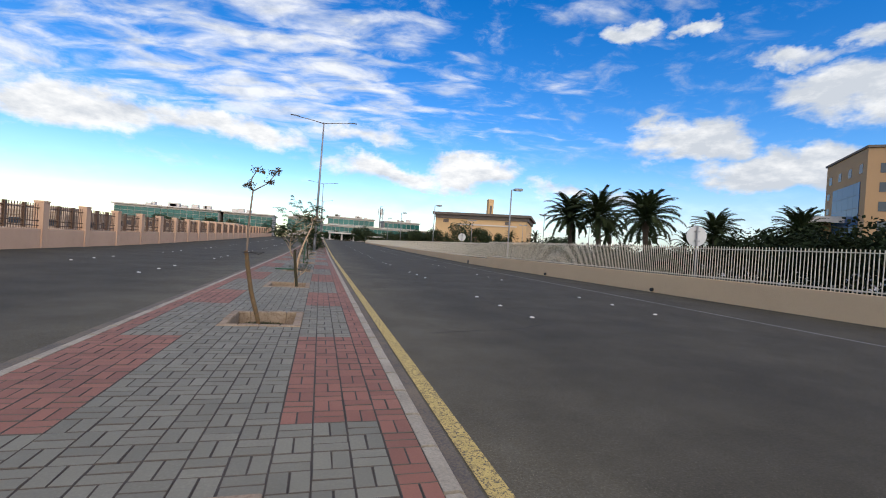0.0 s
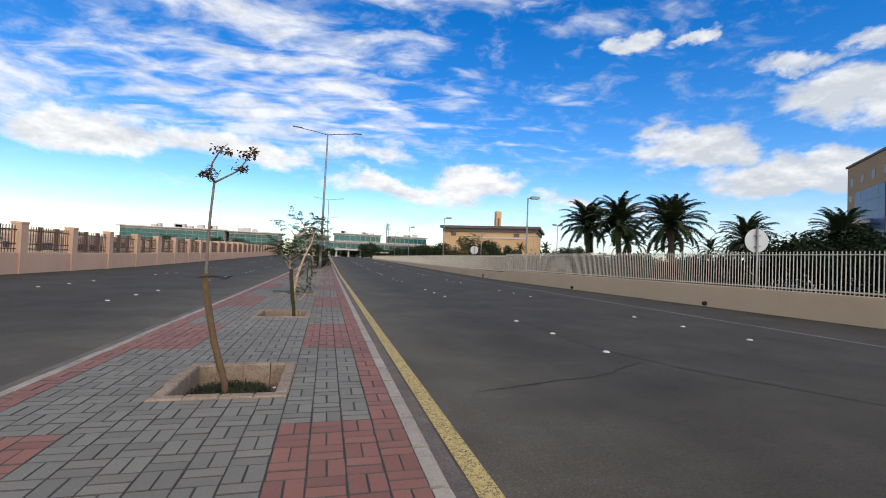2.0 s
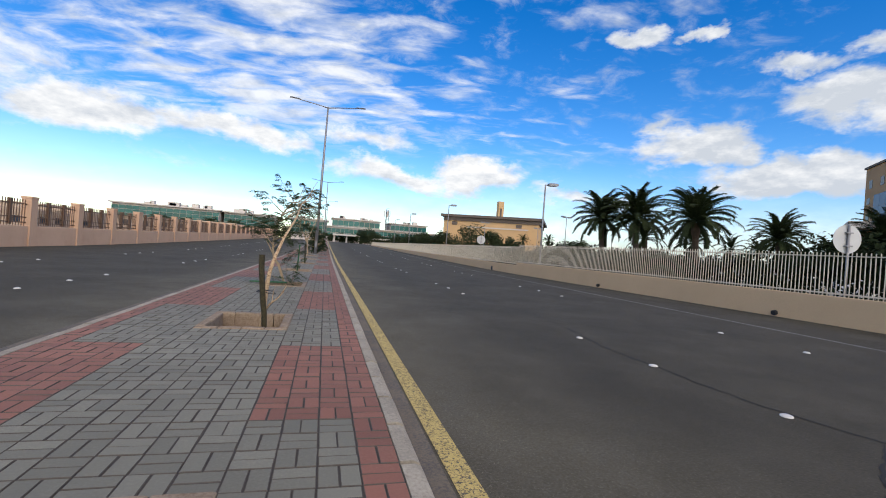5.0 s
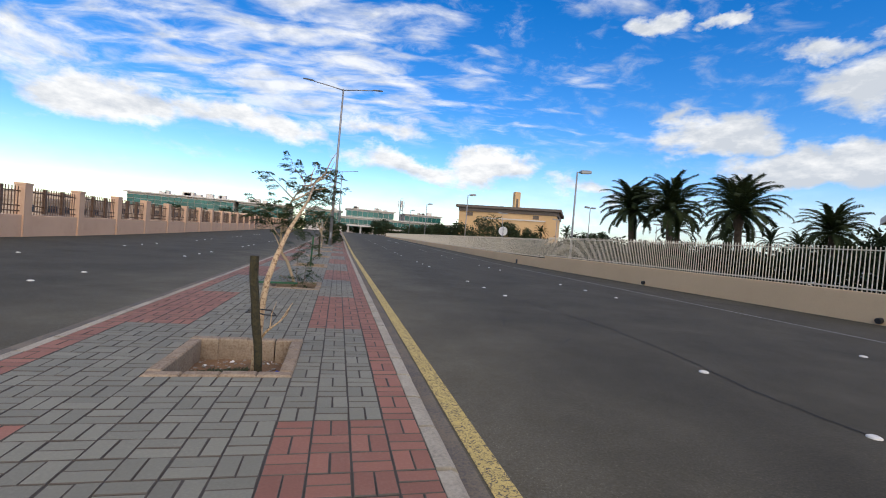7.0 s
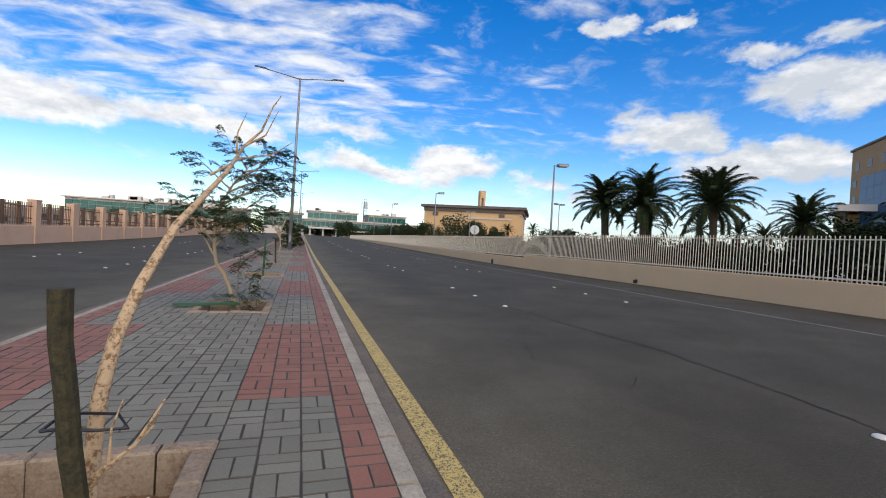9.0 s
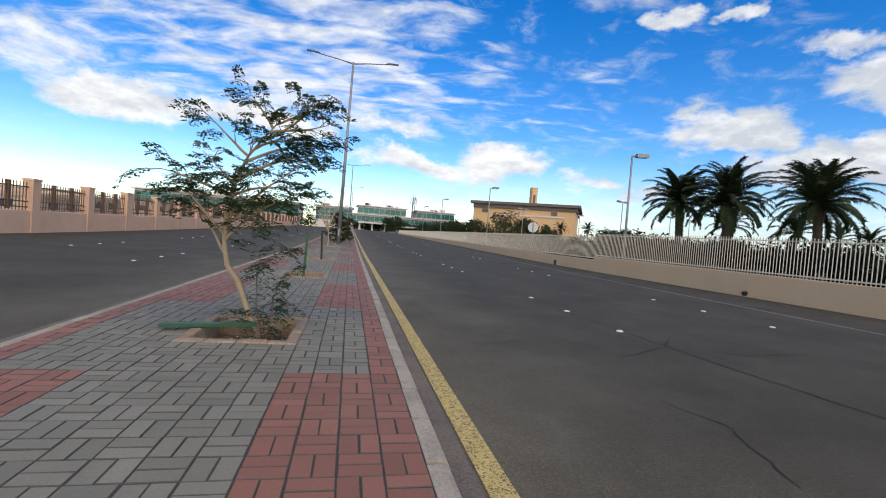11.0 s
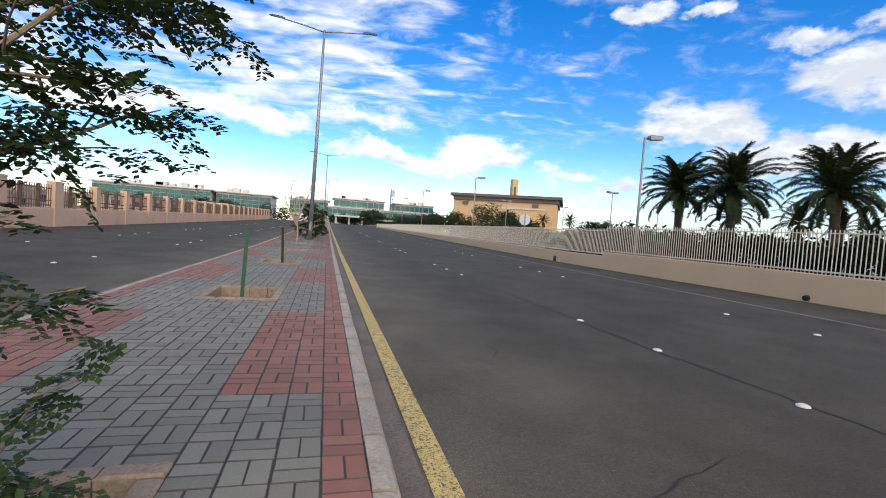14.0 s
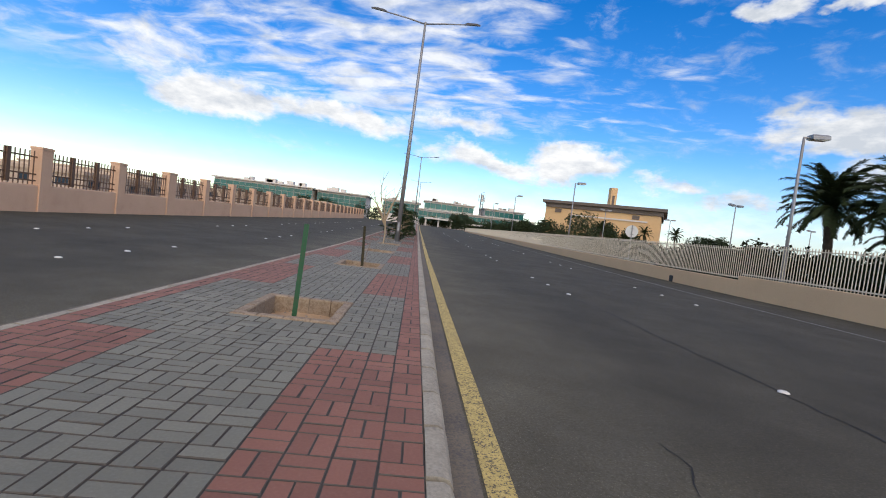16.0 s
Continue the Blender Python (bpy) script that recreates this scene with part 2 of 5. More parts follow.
M = dict(
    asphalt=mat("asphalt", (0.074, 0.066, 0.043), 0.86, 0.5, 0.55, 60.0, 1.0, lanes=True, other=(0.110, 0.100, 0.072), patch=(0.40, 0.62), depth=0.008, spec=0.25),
    sand=mat("sandy_ground", (0.36, 0.28, 0.20), 0.95, 0.2, 0.4, 20.0, 0.4, depth=0.02),
    dust=mat("gutter_dust", (0.165, 0.138, 0.100), 0.95, 0.3, 1.2, 60.0, 0.4, other=(0.09, 0.085, 0.08), patch=(0.45, 0.6)),
    joint=mat("joint_sand", (0.058, 0.052, 0.044), 0.95, 0.25, 1.0, 80.0, 0.3),
    dirt=mat("joint_dirt", (0.095, 0.083, 0.068), 0.95, 0.25, 2.0, 80.0, 0.2),
    grey=mat("grey_paver", (0.185, 0.178, 0.132), 0.76, 0.16, 0.8, 70.0, 0.3, island=0.26, single=0.26, spec=0.45, other=(0.245, 0.232, 0.175), patch=(0.5, 0.75), depth=0.002),
    red=mat("red_paver", (0.250, 0.108, 0.070), 0.76, 0.17, 0.8, 70.0, 0.3, island=0.26, single=0.26, spec=0.45, other=(0.29, 0.155, 0.105), patch=(0.5, 0.75), depth=0.002),
    kerb=mat("kerb_concrete", (0.33, 0.295, 0.225), 0.9, 0.42, 2.5, 55.0, 0.45, single=0.12, other=(0.22, 0.19, 0.15), patch=(0.5, 0.68)),
    edging=mat("pit_concrete", (0.29, 0.225, 0.155), 0.92, 0.22, 4.0, 60.0, 0.5, single=0.14, other=(0.17, 0.115, 0.07), patch=(0.46, 0.64)),
    soil=mat("dry_soil", (0.20, 0.120, 0.064), 0.97, 0.35, 4.0, 60.0, 0.9, other=(0.13, 0.085, 0.05), patch=(0.48, 0.6), depth=0.015),
    soil_dry=mat("dry_sand", (0.36, 0.25, 0.15), 0.97, 0.25, 4.0, 60.0, 0.7, depth=0.012),
    yellow=mat("worn_yellow_paint", (0.52, 0.40, 0.135), 0.8, 0.3, 14.0, 85.0, 0.8, other=(0.105, 0.09, 0.06), patch=(0.50, 0.56), depth=0.006),
    white_line=mat("worn_white_paint", (0.20, 0.19, 0.18), 0.8, 0.2, 2.0, 70.0, 0.4, other=(0.10, 0.095, 0.09), patch=(0.48, 0.58)),
    stud=mat("white_ceramic", (0.62, 0.60, 0.54), 0.4, 0.08, 5.0, 80.0, 0.0),
    crack=mat("tar_crack", (0.022, 0.021, 0.020), 0.9, 0.3, 3.0, 60.0, 0.0),
    wall_pink=mat("pink_tan_render", (0.62, 0.405, 0.265), 0.9, 0.09, 0.5, 40.0, 0.25, other=(0.49, 0.29, 0.19), patch=(0.5, 0.7)),
    wall_tan=mat("tan_render", (0.55, 0.39, 0.235), 0.9, 0.09, 0.5, 40.0, 0.25, other=(0.49, 0.34, 0.205), patch=(0.5, 0.7)),
    cream=mat("cream_metal_paint", (0.56, 0.50, 0.39), 0.5, 0.08, 2.0, 60.0, 0.0),
    brown_metal=mat("brown_metal_paint", (0.13, 0.075, 0.045), 0.55, 0.15, 2.0, 60.0, 0.0),
    galv=mat("galvanised_steel", (0.26, 0.265, 0.27), 0.5, 0.1, 1.2, 40.0, 0.05, metal=0.55),
    lamp_dark=mat("dark_lamp_housing", (0.06, 0.06, 0.065), 0.5, 0.1, 4.0, 40.0, 0.0),
    lens=mat("lamp_glass", (0.55, 0.53, 0.46), 0.25, 0.05, 4.0, 40.0, 0.0),
    sign=mat("bare_sign_back", (0.50, 0.51, 0.50), 0.5, 0.06, 3.0, 40.0, 0.0, metal=0.3),
    bark=mat("pale_bark", (0.38, 0.29, 0.18), 0.85, 0.22, 9.0, 70.0, 0.6, other=(0.30, 0.20, 0.11), patch=(0.52, 0.66), depth=0.006),
    bark2=mat("peeled_trunk", (0.50, 0.36, 0.21), 0.75, 0.18, 9.0, 70.0, 0.5, other=(0.20, 0.115, 0.055), patch=(0.49, 0.57), depth=0.006),
    thin_bark=mat("grey_brown_twig", (0.20, 0.15, 0.11), 0.85, 0.2, 9.0, 70.0, 0.3),
    stake=mat("weathered_stake", (0.145, 0.088, 0.036), 0.9, 0.4, 9.0, 60.0, 0.9, other=(0.09, 0.075, 0.05), patch=(0.47, 0.6), depth=0.008),
    stake2=mat("mossy_stake", (0.052, 0.042, 0.018), 0.9, 0.4, 9.0, 60.0, 0.9, other=(0.022, 0.022, 0.012), patch=(0.45, 0.6), depth=0.008),
    green_paint=mat("green_paint", (0.018, 0.085, 0.035), 0.5, 0.25, 5.0, 60.0, 0.2, other=(0.05, 0.07, 0.035), patch=(0.5, 0.65)),
    wire=mat("black_wire", (0.02, 0.02, 0.022), 0.5, 0.1, 4.0, 40.0, 0.0),
    leaf=mat("tree_leaf", (0.036, 0.060, 0.014), 0.6, 0.2, 1.5, 30.0, 0.0, island=0.8, through_light=0.25),
    leaf_dry=mat("dry_leaf", (0.115, 0.072, 0.038), 0.8, 0.3, 3.0, 40.0, 0.0, island=0.7, through_light=0.15),
    leaf_far=mat("far_leaf", (0.034, 0.052, 0.018), 0.8, 0.2, 0.6, 20.0, 0.0, island=0.9, through_light=0.15),
    hedge=mat("hedge_leaf", (0.014, 0.022, 0.009), 0.95, 0.2, 0.6, 20.0, 0.0, island=0.9, through_light=0.1, spec=0.1),
    weed=mat("dark_weed", (0.040, 0.048, 0.016), 0.8, 0.3, 4.0, 40.0, 0.0, island=0.8, through_light=0.15),
    frond=mat("palm_frond", (0.026, 0.038, 0.012), 0.8, 0.2, 1.0, 30.0, 0.0, island=0.6, single=0.4, through_light=0.06, spec=0.2),
    palm_trunk=mat("palm_trunk", (0.070, 0.050, 0.034), 0.95, 0.3, 3.0, 30.0, 0.8, depth=0.02),
    mosque=mat("sandstone_render", (0.60, 0.40, 0.20), 0.9, 0.08, 0.2, 6.0, 0.1, other=(0.52, 0.34, 0.17), patch=(0.5, 0.7)),
    mosque_dark=mat("dark_roof_band", (0.13, 0.105, 0.085), 0.8, 0.1, 0.2, 6.0, 0.0),
    ochre=mat("ochre_cladding", (0.36, 0.235, 0.125), 0.85, 0.08, 0.2, 6.0, 0.1),
    blue_glass=mat("blue_curtain_glass", (0.014, 0.070, 0.17), 0.25, 0.15, 0.3, 6.0, 0.0, spec=0.2),
    dark_glass=mat("dark_window_glass", (0.03, 0.045, 0.06), 0.2, 0.1, 0.4, 6.0, 0.0, spec=0.3),
    teal=mat("teal_glass", (0.022, 0.125, 0.11), 0.2, 0.15, 0.15, 3.0, 0.0, single=0.5, spec=0.4),
    pale=mat("pale_concrete", (0.58, 0.54, 0.48), 0.85, 0.1, 0.2, 6.0, 0.1),
    beige=mat("beige_block", (0.46, 0.36, 0.27), 0.9, 0.12, 0.2, 6.0, 0.1, single=0.3),
    car_white=mat("white_car_paint", (0.62, 0.62, 0.61), 0.25, 0.03, 1.0, 20.0, 0.0),
    car_grey=mat("grey_car_paint", (0.22, 0.22, 0.23), 0.25, 0.03, 1.0, 20.0, 0.0),
    rubber=mat("tyre_rubber", (0.02, 0.02, 0.02), 0.85, 0.1, 4.0, 40.0, 0.0),
    paper=mat("white_litter", (0.72, 0.72, 0.70), 0.7, 0.15, 20.0, 80.0, 0.2),
    blue_pack=mat("blue_wrapper", (0.035, 0.055, 0.30), 0.35, 0.3, 25.0, 90.0, 0.3, other=(0.5, 0.5, 0.55), patch=(0.62, 0.66)),
    litter=mat("dull_litter", (0.25, 0.23, 0.20), 0.8, 0.3, 20.0, 80.0, 0.3, single=0.6),
)


# ---- mesh helpers ----
class Mesh:
    """A growing list of corners and faces."""

    def __init__(self):
        self.v, self.f = [], []

    def add(self, verts, faces):
        o = len(self.v)
        self.v.extend(verts)
        self.f.extend([tuple(o + k for k in q) for q in faces])
        return self

    def box(self, x0, x1, y0, y1, z0, z1, m=None):
        vs = [(x, y, z) for z in (z0, z1) for y in (y0, y1) for x in (x0, x1)]
        if m is not None:
            vs = [tuple(m @ Vector(p)) for p in vs]
        return self.add(vs, [(0, 2, 3, 1), (4, 5, 7, 6), (0, 1, 5, 4), (2, 6, 7, 3), (0, 4, 6, 2), (1, 3, 7, 5)])

    def slab(self, x0, x1, y0, y1, z0, z1, c, m=None):
        """A box whose upper edges are chamfered by c."""
        vs = [(x0, y0, z0), (x1, y0, z0), (x1, y1, z0), (x0, y1, z0),
              (x0, y0, z1 - c), (x1, y0, z1 - c), (x1, y1, z1 - c), (x0, y1, z1 - c),
              (x0 + c, y0 + c, z1), (x1 - c, y0 + c, z1), (x1 - c, y1 - c, z1), (x0 + c, y1 - c, z1)]
        if m is not None:
            vs = [tuple(m @ Vector(p)) for p in vs]
        fs = [(8, 9, 10, 11)]
        for k in range(4):
            n = (k + 1) % 4
            fs += [(k, n, 4 + n, 4 + k), (4 + k, 4 + n, 8 + n, 8 + k)]
        return self.add(vs, fs)

    def tube(self, pts, radii, n=8, cap=True, ridges=0.0):
        pts = [Vector(p) for p in pts]
        rings, prev = [], Vector((1, 0.13, 0))
        for k, p in enumerate(pts):
            d = (pts[min(k + 1, len(pts) - 1)] - pts[max(k - 1, 0)]).normalized()
            u = (prev - d * prev.dot(d)).normalized()
            prev = u
            w = d.cross(u)
            r = radii[k] if hasattr(radii, "__len__") else radii
            rings.append([tuple(p + (u * math.cos(2 * math.pi * a / n) + w * math.sin(2 * math.pi * a / n)) * r * (1 + ridges * random.uniform(-1, 1))) for a in range(n)])
        vs = [v for ring in rings for v in ring]
        fs = [(k * n + a, k * n + (a + 1) % n, (k + 1) * n + (a + 1) % n, (k + 1) * n + a) for k in range(len(pts) - 1) for a in range(n)]
        if cap:
            fs += [tuple(reversed(range(n))), tuple(range((len(pts) - 1) * n, len(pts) * n))]
        return self.add(vs, fs)

    def disc(self, c, r, h, n=20, axis="z"):
        c = Vector(c)
        e = {"z": (Vector((1, 0, 0)), Vector((0, 1, 0)), Vector((0, 0, 1))), "y": (Vector((1, 0, 0)), Vector((0, 0, 1)), Vector((0, -1, 0))),
             "x": (Vector((0, 1, 0)), Vector((0, 0, 1)), Vector((1, 0, 0)))}[axis]
        a = [tuple(c + (e[0] * math.cos(2 * math.pi * k / n) + e[1] * math.sin(2 * math.pi * k / n)) * r) for k in range(n)]
        b = [tuple(Vector(p) + e[2] * h) for p in a]
        return self.add(a + b, [tuple(range(n, 2 * n)), tuple(reversed(range(n)))] + [(k, (k + 1) % n, n + (k + 1) % n, n + k) for k in range(n)])

    def data(self, name, material, smooth=False):
        me = bpy.data.meshes.new(name)
        me.from_pydata(self.v, [], self.f)
        for one in (material if isinstance(material, tuple) else (material,)):
            me.materials.append(one)
        if isinstance(material, tuple):     # chamfered slabs: the top face keeps the first material
            me.polygons.foreach_set("material_index", [0 if k % 9 == 0 else 1 for k in range(len(me.polygons))])
        if smooth:
            me.polygons.foreach_set("use_smooth", [True] * len(me.polygons))
        me.update()
        return me


def part(name, mesh, material, parent=None, label="", smooth=False, at=None):
    """A Mesh, or ready mesh data, as one object, under a parent if one is given."""
    me = mesh.data(name, material, smooth) if isinstance(mesh, Mesh) else mesh
    ob = new(name, me)
    if parent is not None:
        ob.parent = parent
    if at is not None:
        ob.matrix_basis = at
    return tagged(ob, label)


def thing(name, label, category, at=None, group="", kind=""):
    """An Empty at the base of a thing, to which its parts belong."""
    ob = new(name)
    ob.empty_display_size = 0.1
    if at is not None:
        ob.matrix_basis = at
    return tagged(ob, label, category, group, kind)


def rise(y):
    """How far the street has climbed at y."""
    return 0.0 if y < 34 else 0.0135 * (y - 34) ** 2 / (y - 34 + 11.25) if y < 140.8 else 1.31


def far_rise(y):
    """The same climb in the plan of the surroundings, which settle() then draws to scale."""
    return 0.0 if y < 36 else 0.0135 * (y - 36) ** 2 / (y - 36 + 12) if y < 150 else 1.4


SURVEY = Matrix.Translation((-0.04, 0.28, -0.0095)) @ Matrix.Scale(0.937, 4)


def settle(before):
    """Bring what was drawn since then from the plan of the surroundings to the street's scale."""
    for ob in [o for o in bpy.data.objects if o not in before and o.parent is None]:
        ob.matrix_basis = SURVEY @ ob.matrix_basis



ROAD = -0.15
YS = [-60, -20, 0, 10, 20, 30, 36, 40, 44, 50, 56, 62, 70, 80, 90, 100, 110, 120, 130, 140, 150, 175]


def strip(x0, x1, ys, z, dx=0.0):
    """A ribbon of ground along the street between x0 and x1."""
    me = Mesh()
    vs = [(x, y, z + rise(y)) for y in ys for x in (x0, x1)]
    return me.add(vs, [(2 * k, 2 * k + 1, 2 * k + 3, 2 * k + 2) for k in range(len(ys) - 1)])


# ---- ground and street ----
far_ys = [-1500, -300] + YS + [400, 1500, 4000]
gm = Mesh()
xs = [-3000, -400, -100, -14.6, 14.4, 100, 400, 3000]
gm.add([(x, y, ROAD - 0.15 + rise(y)) for y in far_ys for x in xs],
       [(r * 8 + c, r * 8 + c + 1, (r + 1) * 8 + c + 1, (r + 1) * 8 + c) for r in range(len(far_ys) - 1) for c in range(7)])
tagged(part("ground", gm, M["sand"]), "dry sandy ground that reaches the horizon", "ground", kind="structure")
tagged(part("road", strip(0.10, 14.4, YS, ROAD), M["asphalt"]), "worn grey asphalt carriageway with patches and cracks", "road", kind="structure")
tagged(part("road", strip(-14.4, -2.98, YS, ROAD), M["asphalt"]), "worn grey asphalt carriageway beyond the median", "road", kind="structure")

PX, PY = 0.204, 0.2           # paving cell across and along
WIDTH = 14 * PX
PITS = [(-9 * PX, -4 * PX, y, y + 1.2) for y in [3.4, 8.6, 13.4, 18.6, 24.0, 29.4] + [34.6 + 5.2 * k for k in range(8)]]
REDS = [(0.2, 2.8), (5.4, 8.0), (10.6, 12.6), (15.2, 17.8), (20.6, 23.2), (26.0, 28.6)] + [(31.2 + 5.2 * k, 33.8 + 5.2 * k) for k in range(8)]

pavement = thing("pavement", "paved median with grey and red basket-weave blocks", "pavement", kind="structure")
bed = Mesh()
cuts = [-8.0] + [v for p in PITS for v in (p[2], p[3])] + [175.0]
for k in range(len(cuts) - 1):
    y0, y1 = cuts[k], cuts[k + 1]
    steps = [y0] + [y for y in YS if y0 < y < y1] + [y1]
    spans = [(-WIDTH, PITS[0][0]), (PITS[0][1], 0.0)] if k % 2 else [(-WIDTH, 0.0)]
    for a, b in spans:
        st = strip(a, b, steps, -0.0055)
        bed.add(st.v, st.f)
part("joint_bed", bed, M["joint"], pavement)

# kerbs: half-metre stones with a rounded outer shoulder
def kerbstone():
    prof = [(0.002, -0.25), (0.002, 0.0), (0.075, 0.002), (0.105, -0.012), (0.125, -0.045), (0.135, -0.25)]
    me = Mesh()
    n = len(prof)
    vs = [(x, y, z) for y in (0.012, 0.480) for x, z in prof]
    return me.add(vs, [(k, k + 1, n + k + 1, n + k) for k in range(n - 1)] + [tuple(range(n)), tuple(reversed(range(n, 2 * n)))]).data("kerbstone", M["kerb"])


stone = kerbstone()
for name, flip in (("kerb", False), ("kerb", True)):
    kb = thing(name, "pale concrete kerb of worn half-metre stones", "kerb", kind="structure")
    for k in range(-4, 136):
        y = k * 0.5
        tilt = Matrix.Rotation(random.uniform(-0.006, 0.006), 4, "Z") @ Matrix.Rotation(random.uniform(-0.01, 0.01), 4, "Y")
        z = random.uniform(-0.003, 0.003) + rise(y + 0.25)
        m = Matrix.Translation((0, y, z)) @ tilt
        if flip:
            m = Matrix.Translation((-WIDTH, y + 0.498, z)) @ Matrix.Rotation(math.pi, 4, "Z") @ tilt
        part("kerbstone", stone, None, kb, at=m)
    rest = Mesh()
    for y0, y1 in zip((68, 80, 90, 100, 110, 120, 130, 140, 150), (80, 90, 100, 110, 120, 130, 140, 150, 175)):
        x0, x1 = (-WIDTH - 0.13, -WIDTH - 0.002) if flip else (0.002, 0.13)
        rest.add([(x, y, z + rise(y)) for y in (y0, y1) for x, z in ((x0, -0.2), (x0, 0), (x1, 0), (x1, -0.2))],
                 [(0, 1, 5, 4), (1, 2, 6, 5), (2, 3, 7, 6)])
    part("far_kerb", rest, M["kerb"], kb)

# painted lines, gutter dust, studs, cracks
tagged(part("lane_line", strip(0.31, 0.455, [y / 2 for y in range(-10, 120)] + YS[12:], ROAD + 0.004), M["yellow"]), "worn yellow edge line along the kerb", "road marking", kind="structure")
tagged(part("gutter", strip(0.10, 0.29, [y / 2 for y in range(-10, 120)] + YS[12:], ROAD + 0.003), M["dust"]), "dusty strip of asphalt beside the kerb", "gutter", kind="structure")
tagged(part("gutter", strip(-3.35, -2.98, [y / 2 for y in range(-10, 120)] + YS[12:], ROAD + 0.003), M["dust"]), "dusty strip of asphalt beside the far kerb", "gutter", kind="structure")
tagged(part("lane_line", strip(9.63, 9.74, [y / 2 for y in range(-10, 120)] + YS[12:], ROAD + 0.004), M["white_line"]), "faint white edge line", "road marking", kind="structure")
dome = Mesh()
for a, b in zip(((0.054, 0.0), (0.050, 0.011), (0.030, 0.02)), ((0.050, 0.011), (0.030, 0.02), (0.004, 0.023))):
    dome.add([(r * math.cos(k * math.pi / 7), r * math.sin(k * math.pi / 7), z) for r, z in (a, b) for k in range(14)],
             [(k, (k + 1) % 14, 14 + (k + 1) % 14, 14 + k) for k in range(14)])
stud_mesh = dome.data("road_stud", M["stud"], True)
for x, start in ((3.63, 1.14), (7.42, 2.05), (-5.65, 7.68), (-9.05, 11.5)):
    for g in range(0, 9):
        for j in range(3):
            y = start + 9.66 * g + 1.68 * j
            ob = part("road_stud", stud_mesh, None, at=Matrix.Translation((x, y, ROAD + rise(y) + 0.002)))
            tagged(ob, "round white ceramic road stud on asphalt", "road stud", "studs of the lanes")


def crack(pts, w, seed):
    rnd = random.Random(seed)
    dense = []
    for (x0, y0), (x1, y1) in zip(pts, pts[1:]):
        n = max(2, int(math.hypot(x1 - x0, y1 - y0) / 0.09))
        dense += [(x0 + (x1 - x0) * k / n, y0 + (y1 - y0) * k / n) for k in range(n)]
    dense.append(pts[-1])
    wob, vs = 0.0, []
    for k, (x, y) in enumerate(dense):
        a, b = dense[max(k - 1, 0)], dense[min(k + 1, len(dense) - 1)]
        d = Vector((b[0] - a[0], b[1] - a[1])).normalized()
        wob = 0.75 * wob + rnd.uniform(-0.022, 0.022)
        h = w * rnd.uniform(0.3, 1.0) * min(1.0, 0.25 + k / 6, 0.25 + (len(dense) - 1 - k) / 6)
        px, py = x - d.y * wob, y + d.x * wob
        vs += [(px - d.y * h, py + d.x * h, ROAD + rise(y) + 0.004), (px + d.y * h, py - d.x * h, ROAD + rise(y) + 0.004)]
    ob = part("road_crack", Mesh().add(vs, [(2 * k, 2 * k + 1, 2 * k + 3, 2 * k + 2) for k in range(len(dense) - 1)]), M["crack"])
    tagged(ob, "dark jagged crack in the asphalt", "crack", kind="structure")


for n, (pts, w) in enumerate((
        ([(3.82, 30), (3.80, 24), (3.95, 21.4), (4.05, 19.6), (4.3, 17.9), (4.25, 16.2), (3.9, 14.2), (3.85, 12.2), (4.0, 10.9), (4.3, 10.1), (4.9, 9.1), (5.4, 8.2)], 0.019),
        ([(1.0, 9.35), (1.6, 9.5), (2.2, 9.7), (3.0, 9.9), (4.1, 10.6)], 0.017),
        ([(1.0, 20.35), (1.5, 20.5), (2.3, 20.85)], 0.010), ([(2.8, 20.0), (3.3, 20.2), (4.0, 20.6), (4.6, 21.3)], 0.018),
        ([(4.0, 20.5), (5.0, 20.2), (6.4, 20.4)], 0.013), ([(2.2, 17.2), (2.5, 18.0), (2.3, 18.6)], 0.013), ([(2.6, 16.1), (3.0, 16.5), (3.3, 16.4)], 0.013),
        ([(1.5, 22.9), (1.65, 23.3), (1.6, 23.6)], 0.013), ([(-9, 33), (-8, 35.5), (-6, 38), (-5, 43)], 0.016), ([(-12, 30), (-9.5, 33.5), (-8.8, 34)], 0.014),
        ([(-7.2, 14), (-7.0, 20), (-7.3, 27), (-7.1, 40)], 0.012), ([(3.75, 30), (3.8, 40), (3.7, 52)], 0.018), ([(-10.5, 40.5), (-9.8, 41.6), (-10.6, 42.3), (-11.2, 41.5), (-10.5, 40.5)], 0.02))):
    crack([(0.94 * x, 0.283 + 0.937 * y) for x, y in pts], w, n)

